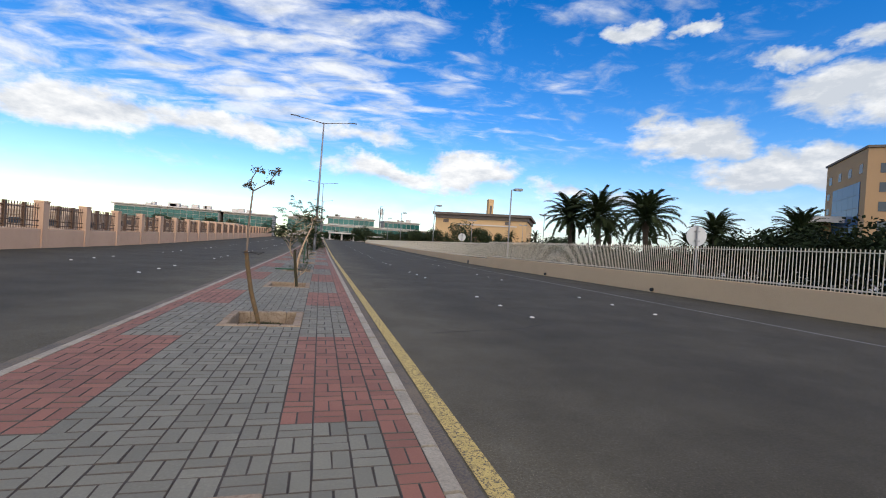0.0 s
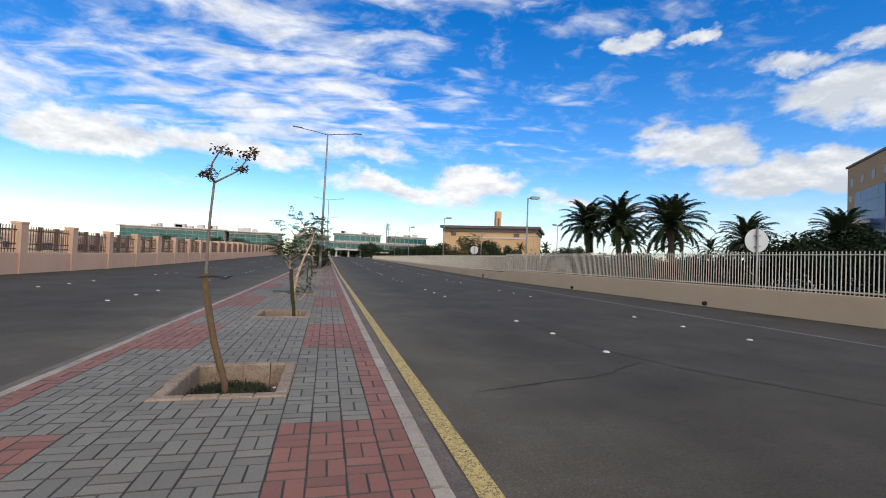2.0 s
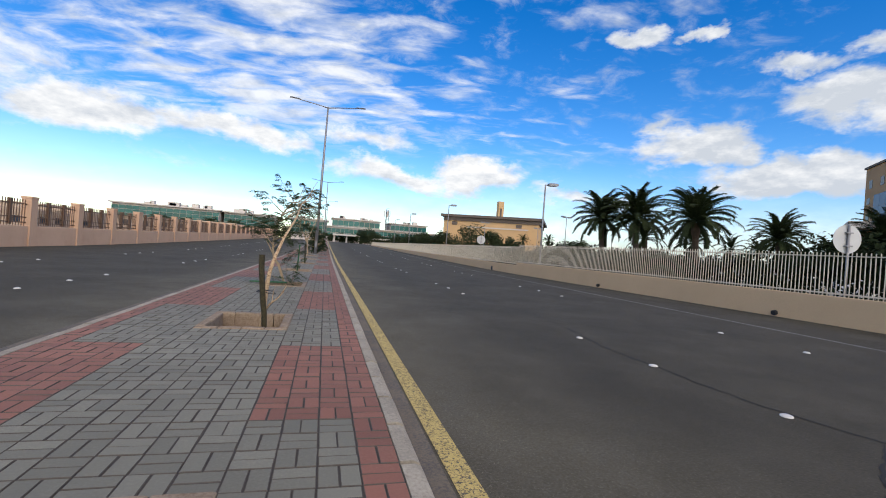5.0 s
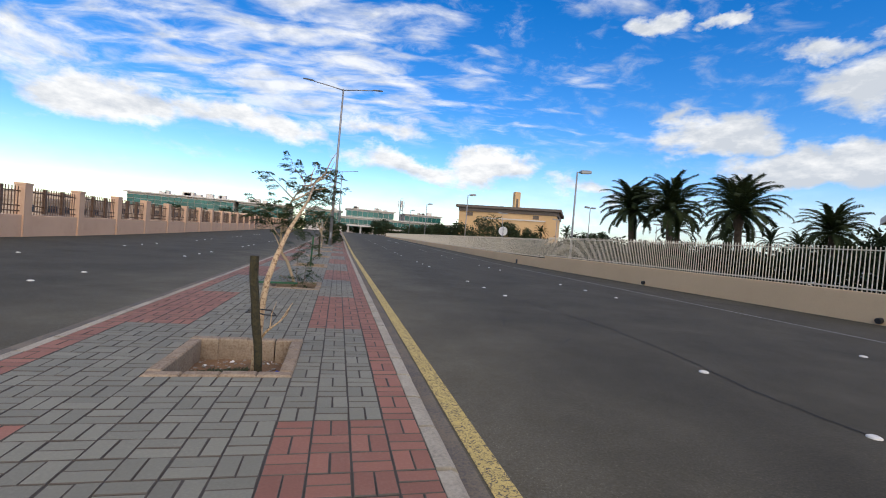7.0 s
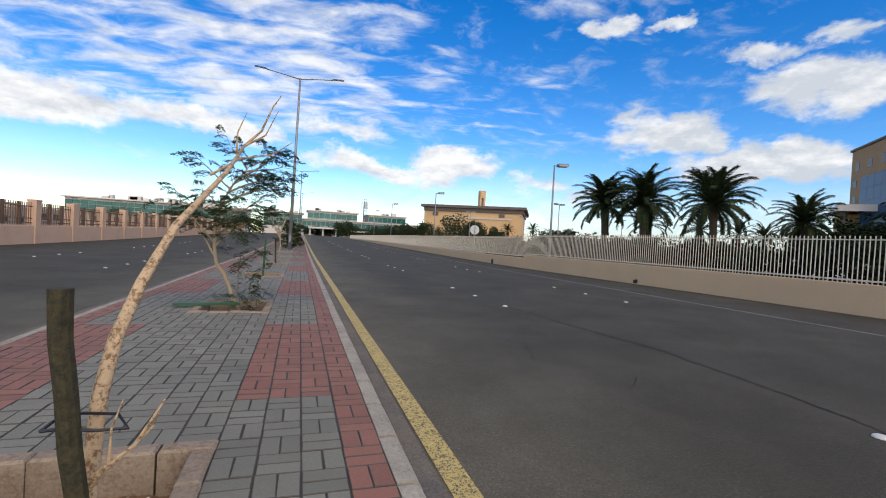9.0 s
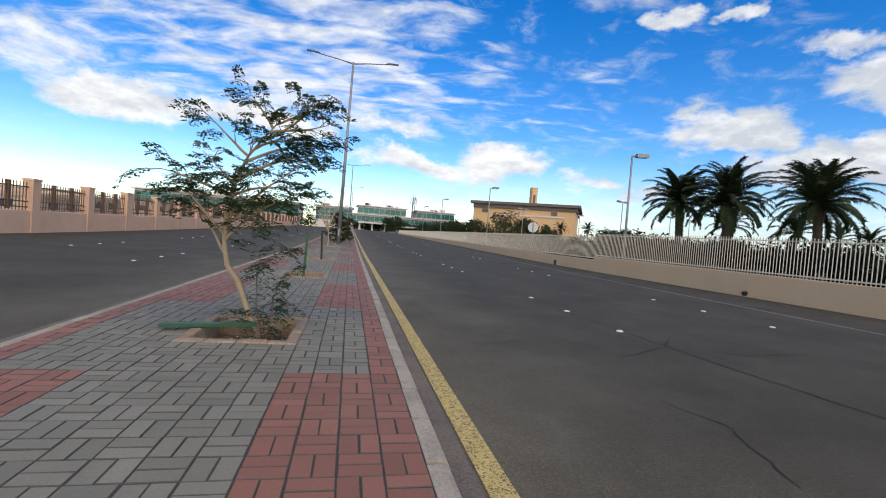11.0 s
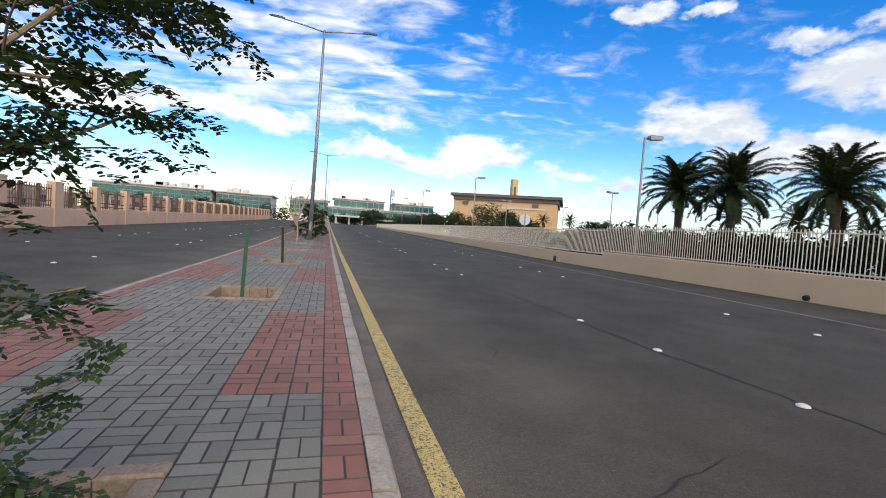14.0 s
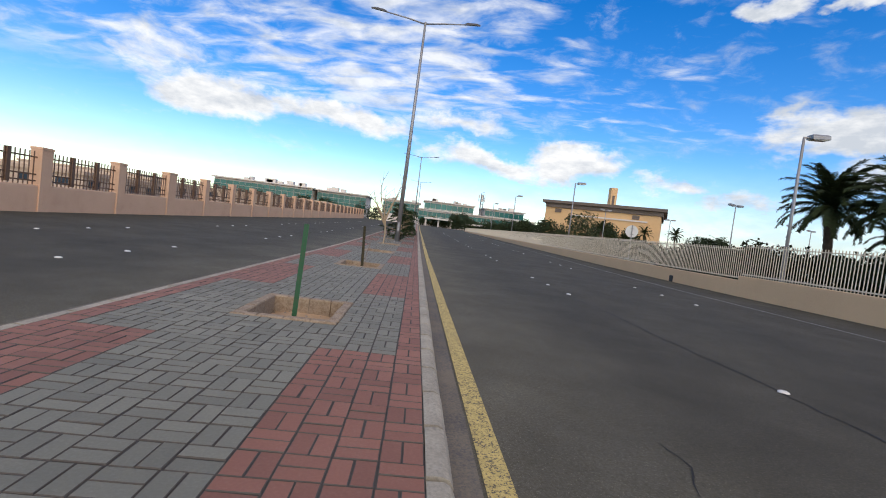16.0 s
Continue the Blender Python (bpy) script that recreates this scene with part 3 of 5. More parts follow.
# ---- walls and fences ----
before = set(bpy.data.objects)
def left_wall():
    wl = thing("wall_left", "pink-tan rendered boundary wall with square pillars", "wall", kind="structure")
    x = -14.3
    low = Mesh()
    ys = [-12, 5, 20, 36, 50, 60, 70, 80, 90, 100, 110, 120, 130, 141]
    for a, b in zip(ys, ys[1:]):
        vs = [(xx, y, z + far_rise(y)) for y in (a, b) for xx, z in ((x, -0.3), (x, 0.80), (x - 0.02, 0.84), (x - 0.23, 0.84), (x - 0.25, 0.8), (x - 0.25, -0.3))]
        low.add(vs, [(k, k + 1, 6 + k + 1, 6 + k) for k in range(5)])
    low.add([(xx, ys[-1], z + far_rise(ys[-1])) for xx, z in ((x, -0.3), (x, 0.84), (x - 0.25, 0.84), (x - 0.25, -0.3))], [(0, 1, 2, 3)])
    part("low_wall", low, M["wall_pink"], wl)
    def pillar(w, d):
        me = Mesh()
        me.slab(x - 0.36, x + 0.06, -w / 2, w / 2, -0.3, 2.24, 0.02)
        me.slab(x - 0.38, x + 0.08, -w / 2 - 0.02, w / 2 + 0.02, 2.18, 2.27, 0.015)
        return me.data("pillar", M["wall_pink"])
    normal, wide = pillar(0.52, 0.4), pillar(0.78, 0.4)
    spots = [(25.6 + 4.35 * k, normal) for k in range(-8, 27) if k != 5] + [(47.4, wide), (25.05, wide)]
    for y, me in spots:
        part("pillar", me, None, wl, at=Matrix.Translation((0, y, far_rise(y))))
    rail = Mesh().box(x - 0.16, x - 0.11, -1.92, 1.92, 0, 0.05).data("rail", M["brown_metal"])
    post = Mesh().box(x - 0.20, x - 0.06, -0.075, 0.075, 0, 1.2).data("post", M["brown_metal"])
    bar = Mesh().box(x - 0.15, x - 0.12, -0.014, 0.014, 0, 1.26).data("bar", M["brown_metal"])
    panel = thing("fence_panel", "dark brown metal railing panel between wall pillars", "railing", group="panels of the boundary wall")
    for z in (0.98, 1.22, 1.86):
        part("rail", rail, None, panel, at=Matrix.Translation((0, 0, z)))
    for y in (-0.7, 0.7):
        part("post", post, None, panel, at=Matrix.Translation((0, y, 0.90)))
    for k in range(19):
        part("bar", bar, None, panel, at=Matrix.Translation((0, -1.80 + 0.2 * k, 0.84)))
    first = True
    for k in range(-7, 26):
        y = 25.6 + 4.35 * (k + 0.5)
        m = Matrix.Translation((0, y, far_rise(y)))
        if first:
            panel.matrix_basis, first = m, False
        else:
            copy_thing(panel, m)


left_wall()


def wall_x(y):
    return 14.0 - 0.0455 * (y - 19.5) if y < 42 else 12.98 - 0.018 * (y - 42)


def right_wall():
    wr = thing("wall_right", "low tan rendered wall that carries a picket fence", "wall", kind="structure")
    for a, b, top in ((-12.0, 38.2, 0.70), (38.205, 128.0, 0.52)):
        ys = [a] + [y for y in (0, 10, 20, 30, 42, 50, 60, 70, 80, 90, 100, 110, 120) if a < y < b] + [b]
        me = Mesh()
        for y0, y1 in zip(ys, ys[1:]):
            vs = []
            for y in (y0, y1):
                x, t = wall_x(y), top + 0.55 * far_rise(y)
                vs += [(x, y, -0.4), (x, y, t - 0.02), (x + 0.02, y, t), (x + 0.23, y, t), (x + 0.25, y, t - 0.02), (x + 0.25, y, -0.4)]
            me.add(vs, [(k + 1, k, 6 + k, 6 + k + 1) for k in range(5)])
        for y in (ys[0], ys[-1]):
            x, t = wall_x(y), top + 0.55 * far_rise(y)
            me.add([(x, y, -0.4), (x, y, t), (x + 0.25, y, t), (x + 0.25, y, -0.4)], [(0, 1, 2, 3)])
        part("low_wall", me, M["wall_tan"], wr)
    drain = Mesh().slab(-0.03, 0.05, -0.14, 0.14, 0, 0.34, 0.02)
    part("drain_cover", drain, M["wire"], wr, "black drain cover at the foot of the wall", at=Matrix.Translation((wall_x(42.6), 42.6, -0.14)))
    spout = Mesh().tube([(0.05, 0, 0), (-0.10, 0, -0.02)], [0.09, 0.08], 12)
    for y in (19.4, 28.6):
        part("drain_spout", spout.data("drain_spout", M["wire"]), None, wr, "black drain spout", at=Matrix.Translation((wall_x(y), y, -0.02)))
    fence = thing("picket_fence", "cream-painted steel picket fence on a low wall", "fence", kind="structure")
    for y0, y1, zb, zt in ((-12, 38.15, 0.76, 2.0), (38.2, 128, 0.60, 1.88)):
        rails = Mesh()
        ys = [y0] + [y for y in (42, 60, 80, 100) if y0 < y < y1] + [y1]
        for a, b in zip(ys, ys[1:]):
            for z, h in ((0, 0.045), (1, 0.03)):
                za = (zb + 0.55 * far_rise(a)) if not z else zt - 0.12
                zc = (zb + 0.55 * far_rise(b)) if not z else zt - 0.12
                rails.add([(wall_x(y) + xx, y, zz + d) for y, zz in ((a, za), (b, zc)) for xx, d in ((0.10, 0), (0.15, 0), (0.15, h), (0.10, h))],
                          [(0, 1, 5, 4), (1, 2, 6, 5), (2, 3, 7, 6), (3, 0, 4, 7)])
        part("rail", rails, M["cream"], fence)
    picket = Mesh().slab(-0.0105, 0.0105, -0.0105, 0.0105, -0.68, 0.62, 0.01).data("picket", M["cream"])
    lots = Mesh()
    for k in range(-100, 1017):
        y = 11.0 + 0.115 * k
        z = 1.38 if y < 38.2 else 1.26
        at = (wall_x(y) + 0.125 + random.uniform(-0.004, 0.004), y, z + random.uniform(-0.006, 0.006))
        if 0 <= k < 290:
            part("picket", picket, None, fence, at=Matrix.Translation(at) @ Matrix.Rotation(random.uniform(-0.008, 0.013), 4, "X"))
        else:
            lo = 0.70 if y < 38.2 else 0.52 + 0.55 * far_rise(y)
            lots.box(at[0] - 0.011, at[0] + 0.011, y - 0.011, y + 0.011, lo, z + 0.62)
    tagged(part("far_pickets", lots, M["cream"], fence), kind="stuff")


right_wall()


# ---- lamps and signs ----
def median_lamp(y, x=-1.12, high=12.0, lean=0.0):
    la = thing("street_lamp", "tall galvanised street lamp with two arms on the median", "street lamp", Matrix.Translation((x, y, far_rise(y))) @ Matrix.Rotation(lean, 4, "Y"), "lamps on the median")
    part("base_plate", Mesh().slab(-0.2, 0.2, -0.2, 0.2, -0.005, 0.03, 0.01), M["galv"], la)
    part("pole", Mesh().tube([(0, 0, 0.02), (0, 0, high * 0.5), (0, 0, high)], [0.125, 0.095, 0.06], 16), M["galv"], la, smooth=True)
    part("door_plate", Mesh().slab(-0.06, 0.06, -0.135, -0.11, 0.6, 1.1, 0.005), M["galv"], la)
    for s in (-1, 1):
        arm = Mesh().tube([(0, 0, high - 0.1), (s * 0.9, 0, high + 0.06), (s * 2.2, 0, high + 0.22)], [0.045, 0.04, 0.032], 10)
        a = part("arm", arm, M["galv"], la, smooth=True)
        head = Mesh()
        head.add([(s * (2.15 + u), w, high + 0.22 + h) for u, q, h in ((0, 0.07, 0.0), (0.15, 0.12, 0.03), (0.6, 0.12, 0.06), (0.82, 0.05, 0.06)) for w, h2 in ((-q, 0), (q, 0)) for h in (h - 0.045, h + 0.045)],
                 [(4 * k + a1, 4 * k + b1, 4 * k + 4 + b1, 4 * k + 4 + a1) for k in range(3) for a1, b1 in ((0, 1), (1, 3), (3, 2), (2, 0))] + [(0, 1, 3, 2), (12, 13, 15, 14)])
        part("lamp_head", head, M["lamp_dark"], la, "flat dark lamp head")
    return la


median_lamp(45.6, lean=0.012)
median_lamp(98.0, -0.7)
median_lamp(150.0, -0.4)


def side_lamp(x, y, high, turn=0.0, double=False):
    la = thing("lamp_post", "slim grey lamp post with a box-shaped head", "lamp post", Matrix.Translation((x, y, far_rise(y) + ROAD)) @ Matrix.Rotation(turn, 4, "Z"), "lamps beyond the fence")
    part("pole", Mesh().tube([(0, 0, -0.1), (0, 0, high)], [0.075, 0.05], 10), M["galv"], la, smooth=True)
    for s in ((1, -1) if double else (1,)):
        part("arm", Mesh().tube([(0, 0, high - 0.03), (s * 0.3, 0, high)], 0.03, 8), M["galv"], la)
        hd = Mesh().slab(-0.38, 0.38, -0.17, 0.17, -0.10, 0.10, 0.06, Matrix.Translation((s * 0.62, 0, high + 0.05)) @ Matrix.Rotation(-s * 0.06, 4, "Y"))
        h = part("lamp_head", hd, M["galv"], la)
        part("lens", Mesh().slab(-0.30, 0.30, -0.13, 0.13, -0.13, -0.09, 0.01, Matrix.Translation((s * 0.62, 0, high + 0.05)) @ Matrix.Rotation(-s * 0.06, 4, "Y")), M["lens"], h)


for a in ((15.0, 38.2, 6.75), (14.6, 63.5, 6.9), (14.2, 88, 6.9), (33.5, 67, 7.2, 0.3, True), (30, 92, 6.8, 0.2, True), (47, 75, 6.5, 0.5, True), (45, 99, 7, 0.1, True), (58, 84, 7, 0.4, True), (16.0, 118, 7.0)):
    side_lamp(*a)


def disc_sign(x, y, z, turn):
    sg = thing("traffic_sign", "round grey back of a traffic sign on a pole", "traffic sign", Matrix.Translation((x, y, ROAD + far_rise(y))) @ Matrix.Rotation(turn, 4, "Z"))
    part("pole", Mesh().tube([(0, 0, -0.1), (0, 0, z + 0.6)], 0.038, 10), M["galv"], sg, smooth=True)
    part("plate", Mesh().disc((0, 0.06, z + 0.15), 0.44, 0.012, 28, "y"), M["sign"], sg)
    for dz in (-0.2, 0.2):
        part("clamp", Mesh().box(-0.10, 0.10, -0.05, 0.05, z + 0.12 + dz, z + 0.16 + dz), M["galv"], sg)
    part("bracket", Mesh().box(-0.025, 0.025, 0.0, 0.04, z - 0.18, z + 0.48), M["lamp_dark"], sg)


disc_sign(14.9, 18.0, 2.45, -0.25)
disc_sign(15.2, 52, 2.45, -0.2)


# ---- buildings ----
def face_grid(me, p0, p1, z0, z1, cols, rows, fill_w, fill_h, proud):
    """Boxes in an even grid on the upright face from p0 to p1; proud points out of the face."""
    d = Vector((p1[0] - p0[0], p1[1] - p0[1], 0))
    n = Vector((d.y, -d.x, 0)).normalized()
    out = []
    for r in range(rows):
        for c in range(cols):
            u0, u1 = (c + 0.5 - fill_w / 2) / cols, (c + 0.5 + fill_w / 2) / cols
            h0, h1 = z0 + (z1 - z0) * (r + 0.5 - fill_h / 2) / rows, z0 + (z1 - z0) * (r + 0.5 + fill_h / 2) / rows
            a, b = Vector((*p0, 0)) + d * u0, Vector((*p0, 0)) + d * u1
            q = Mesh()
            vs = [tuple(v + n * o + Vector((0, 0, h))) for o in (-0.05, proud) for v in (a, b) for h in (h0, h1)]
            q.add(vs, [(4, 6, 7, 5), (0, 4, 5, 1), (2, 3, 7, 6), (1, 5, 7, 3), (0, 2, 6, 4)])
            out.append(q)
    return out


def prism(pts, z0, z1):
    n = len(pts)
    return Mesh().add([(x, y, z0) for x, y in pts] + [(x, y, z1) for x, y in pts], [(k, (k + 1) % n, n + (k + 1) % n, n + k) for k in range(n)] + [tuple(range(n, 2 * n))])


def mosque():
    b = thing("mosque", "sandstone-coloured prayer hall with a dark flat roof", "building")
    base = [(37.2, 152), (64, 136.5), (78, 161), (51, 176)]
    part("wall", prism(base, -0.5, 11.3), M["mosque"], b)
    part("roof_band", prism([(36.9, 151.6), (64.2, 136.0), (78.6, 161.1), (51, 176.5)], 11.3, 12.5), M["mosque_dark"], b)
    part("roof", prism([(35.8, 151.4), (64.6, 134.9), (79.8, 161.4), (50.9, 177.7)], 12.5, 13.3), M["mosque_dark"], b, "dark overhanging roof slab")
    part("porch", prism([(44, 147), (60.5, 137.4), (61.5, 139.2), (45, 148.8)], -0.5, 9.2), M["mosque"], b)
    part("ledge", prism([(43.6, 146.9), (60.7, 137.0), (61.7, 139.0), (44.7, 149)], 9.2, 9.6), M["pale"], b)
    # dark boxes on the front, their colour standing in for shaded recesses
    for u in (0.12, 0.8):
        x, y = 37.2 + 26.8 * u, 152 - 15.5 * u
        part("vent", Mesh().slab(-0.9, 0.9, -0.3, 0.1, 9.9, 11.0, 0.05, Matrix.Translation((x, y, 0)) @ Matrix.Rotation(-0.524, 4, "Z")), M["mosque_dark"], b)
    mt = thing("minaret", "slender tan slab tower with an arched slot", "tower", Matrix.Translation((57.2, 153, 0)))
    part("shaft", Mesh().slab(-0.95, 0.95, -0.95, 0.95, 0, 19.4, 0.1), M["mosque"], mt)
    part("slot", Mesh().slab(-0.45, 0.25, -1.0, -0.9, 13.5, 17.0, 0.02), M["mosque_dark"], mt)


mosque()


def office():
    b = thing("office_building", "ochre office block with blue curtain glass", "building", Matrix.Translation((2.6, 0, 0)))
    A, C = (96.7, 71.0), (84.9, 56.7)
    part("wall", prism([C, A, (124, 49), (112, 35)][::-1], -0.5, 22.8), M["ochre"], b)
    part("parapet", prism([(84.6, 56.6), (96.7, 71.4), (124.4, 49), (112, 34.6)][::-1], 22.8, 23.2), M["mosque_dark"], b)
    dx, dy = A[0] - C[0], A[1] - C[1]
    P = lambda u: (C[0] + dx * u, C[1] + dy * u)
    for q in face_grid(None, P(1), P(0), 18.6, 20.6, 4, 1, 0.30, 0.8, 0.04):
        part("window", q, M["dark_glass"], b)
    for q in face_grid(None, P(1.0), P(0.82), 6.0, 18.0, 1, 4, 0.4, 0.4, 0.04):
        part("window", q, M["dark_glass"], b)
    for q in face_grid(None, P(0.78), P(0.12), 4.0, 17.4, 5, 6, 0.985, 0.985, 0.10):
        part("glass_pane", q, M["blue_glass"], b)
    for q in face_grid(None, C, (112, 35), 8, 21, 6, 4, 0.4, 0.5, 0.04):
        part("window", q, M["dark_glass"], b)
    part("canopy", prism([(86, 66.5), (95, 73.5), (99, 71), (91, 61.5)][::-1], 10.6, 11.8), M["pale"], b)
    part("canopy_wall", prism([(92, 70), (96, 73), (98, 71), (94, 67)][::-1], -0.5, 10.6), M["ochre"], b)
    part("column", Mesh().tube([(88.5, 67, -0.3), (88.5, 67, 10.6)], 0.5, 12), M["mosque_dark"], b)


office()


def glass_block(x0, x1, y, z0, z1, deep, cols, rows, roof_bits):
    b = thing("glass_building", "long low campus block clad in teal glass", "building", Matrix.Translation((0, 0, 1.2)))
    part("core", Mesh().box(x0, x1, y, y + deep, -1.5, z1), M["pale"], b)
    for q in face_grid(None, (x0, y), (x1, y), z0, z1 - 0.5, cols, rows, 0.93, 0.9, 0.15):
        part("glass_pane", q, M["teal"], b)
    part("roof_edge", Mesh().slab(x0 - 0.6, x1 + 0.6, y - 0.9, y + deep, z1, z1 + 0.35, 0.05), M["pale"], b)
    rnd = random.Random(int(x0 * 7) & 255)
    for k in range(roof_bits):
        u, w, h = rnd.uniform(x0 + 1, x1 - 3), rnd.uniform(0.8, 3.0), rnd.uniform(0.5, 1.3)
        part("roof_unit", Mesh().slab(u, u + w, y + 3, y + 5, z1 + 0.35, z1 + 0.35 + h, 0.05), M["pale"], b)


glass_block(-57.5, -30.5, 150, 2.6, 6.4, 14, 16, 3, 9)
glass_block(-29.5, -15.5, 152, 2.6, 6.3, 14, 9, 3, 3)
glass_block(-13.5, 0, 190, 3.0, 8.0, 14, 8, 3, 3)
glass_block(2, 20.5, 190, 4.6, 9.3, 14, 9, 2, 5)
glass_block(25, 40, 191, 4.6, 9.2, 14, 8, 2, 4)
glass_block(0, 44, 188, 2.0, 6.0, 1.6, 26, 2, 0)
portal = thing("gate_canopy", "white flat entrance canopy on columns", "canopy", Matrix.Translation((0, 0, 1.2)))
part("slab", Mesh().slab(2.2, 12.5, 178, 186, 2.6, 3.2, 0.05), M["pale"], portal)
for x in (2.8, 7.3, 11.8):
    part("column", Mesh().box(x - 0.3, x + 0.3, 179, 179.6, -0.3, 2.6), M["pale"], portal)
portal2 = thing("gate_canopy", "small white flat gate canopy on posts", "canopy", Matrix.Translation((0, 0, 1.2)))
part("slab", Mesh().slab(16.0, 22.5, 168, 173, 1.9, 2.4, 0.05), M["pale"], portal2)
for x in (16.5, 22.0):
    part("column", Mesh().box(x - 0.25, x + 0.25, 169, 169.5, -0.3, 1.9), M["pale"], portal2)
mast = thing("radio_mast", "grey steel lattice radio mast with antennas", "mast", Matrix.Translation((23.8, 195, 1.0)))
for a in range(3):
    u = (0.8 * math.cos(a * 2.094), 0.8 * math.sin(a * 2.094))
    part("leg", Mesh().tube([(u[0], u[1], 0), (u[0] * 0.7, u[1] * 0.7, 15.2)], 0.16, 6), M["galv"], mast)
for k in range(9):
    z = 1.5 + 1.6 * k
    part("brace", Mesh().tube([(0.75, 0, z), (-0.37, 0.62, z + 0.8), (-0.37, -0.62, z + 1.6), (0.72, 0, z + 1.6)], 0.07, 4), M["galv"], mast)
for a in range(4):
    part("antenna", Mesh().box(-0.25, 0.25, 1.0, 1.25, 12.2, 14.8, Matrix.Rotation(a * 1.57, 4, "Z")), M["pale"], mast)
for x, y, w, d, h in ((-34, 62, 16, 10, 1.5), (-42, 82, 20, 12, 2.0), (-30, 104, 12, 12, 2.0), (-58, 70, 14, 12, 2.6), (-36, 44, 12, 8, 1.5), (-26, 128, 10, 10, 2.4), (-62, 112, 22, 10, 3.0)):
    b = thing("low_building", "plain beige low block with a flat roof", "building", Matrix.Translation((x, y, far_rise(y))), "low blocks behind the wall")
    part("wall", Mesh().box(-w / 2, w / 2, -d / 2, d / 2, -0.4, h), M["beige"], b)
    part("roof_edge", Mesh().slab(-w / 2 - 0.2, w / 2 + 0.2, -d / 2 - 0.2, d / 2 + 0.2, h, h + 0.3, 0.03), M["beige"], b)
    for q in face_grid(None, (-w / 2, -d / 2), (w / 2, -d / 2), h * 0.35, h * 0.85, int(w / 2.5), 1, 0.5, 0.8, 0.03) + face_grid(None, (w / 2, -d / 2), (w / 2, d / 2), h * 0.35, h * 0.85, int(d / 2.5), 1, 0.5, 0.8, 0.03):
        part("window", q, M["dark_glass"], b)


settle(before)


# ---- tree pits ----
def pit(k, box, litter):
    x0, x1, y0, y1 = box
    rnd = random.Random(50 + k)
    zz = rise(y0)
    p = thing("tree_pit", litter, "tree pit", Matrix.Translation((0, 0, zz)), "pits of the median", "structure")
    b = 0.105
    soil = Mesh()
    n = 16
    gx = [x0 + b * 0.6 + (x1 - x0 - b * 1.2) * a / n for a in range(n + 1)]
    gy = [y0 + b * 0.6 + (y1 - y0 - b * 1.2) * a / n for a in range(n + 1)]
    hh = lambda x, y: -0.185 + 0.035 * noise.noise((x * 3, y * 3, k)) + 0.018 * noise.noise((x * 11, y * 11, k))
    soil.add([(x, y, hh(x, y)) for y in gy for x in gx], [(r * (n + 1) + c, r * (n + 1) + c + 1, (r + 1) * (n + 1) + c + 1, (r + 1) * (n + 1) + c) for r in range(n) for c in range(n)])
    part("soil", soil, M["soil_dry"] if k in (3, 4) else M["soil"], p, smooth=True)
    def run(a0, a1, horizontal, lo, hi, count):
        for j in range(count):
            s0, s1 = a0 + (a1 - a0) * j / count + 0.002, a0 + (a1 - a0) * (j + 1) / count - 0.002
            m = Matrix.Translation((rnd.uniform(-0.004, 0.004), rnd.uniform(-0.004, 0.004), rnd.uniform(-0.004, 0.006)))
            st = Mesh().slab(s0, s1, lo, hi, -0.24, 0.012, 0.012, m) if horizontal else Mesh().slab(lo, hi, s0, s1, -0.24, 0.012, 0.012, m)
            part("edging_stone", st, M["edging"], p)
    run(x0, x1, True, y0, y0 + b, 4)
    run(x0, x1, True, y1 - b, y1, 4)
    run(y0 + b, y1 - b, False, x0, x0 + b, 3)
    run(y0 + b, y1 - b, False, x1 - b, x1, 3)
    return lambda x, y: hh(x, y) + zz


labels = {0: "square tree pit with soil, weeds and litter", 1: "square tree pit with weeds and a blue wrapper", 2: "square tree pit with bare soil and litter", 3: "square tree pit of dry sand"}
SOIL = {}
for k, box in zip(range(-1, 13), PITS):
    SOIL[k] = pit(k, box, labels.get(k, "square concrete-edged tree pit of dry soil"))


def crumbs(k, count, sizes, material, name, label, seed, area=(0.12, 0.12)):
    """Small bits of litter or stone that lie on a pit's soil."""
    rnd = random.Random(seed)
    x0, x1, y0, y1 = PITS[k + 1]
    me = Mesh()
    for _ in range(count):
        x, y = rnd.uniform(x0 + area[0], x1 - area[0]), rnd.uniform(y0 + area[1], y1 - area[1])
        s = rnd.uniform(*sizes)
        m = Matrix.Translation((x, y, SOIL[k](x, y) + s * 0.2)) @ Euler((rnd.uniform(-0.5, 0.5), rnd.uniform(-0.5, 0.5), rnd.uniform(0, 6))).to_matrix().to_4x4()
        me.slab(-s, s, -s * 0.7, s * 0.7, -s * 0.3, s * 0.4, s * 0.2, m)
    tagged(part(name, me, material), label, name.replace("_", " "), kind="stuff")


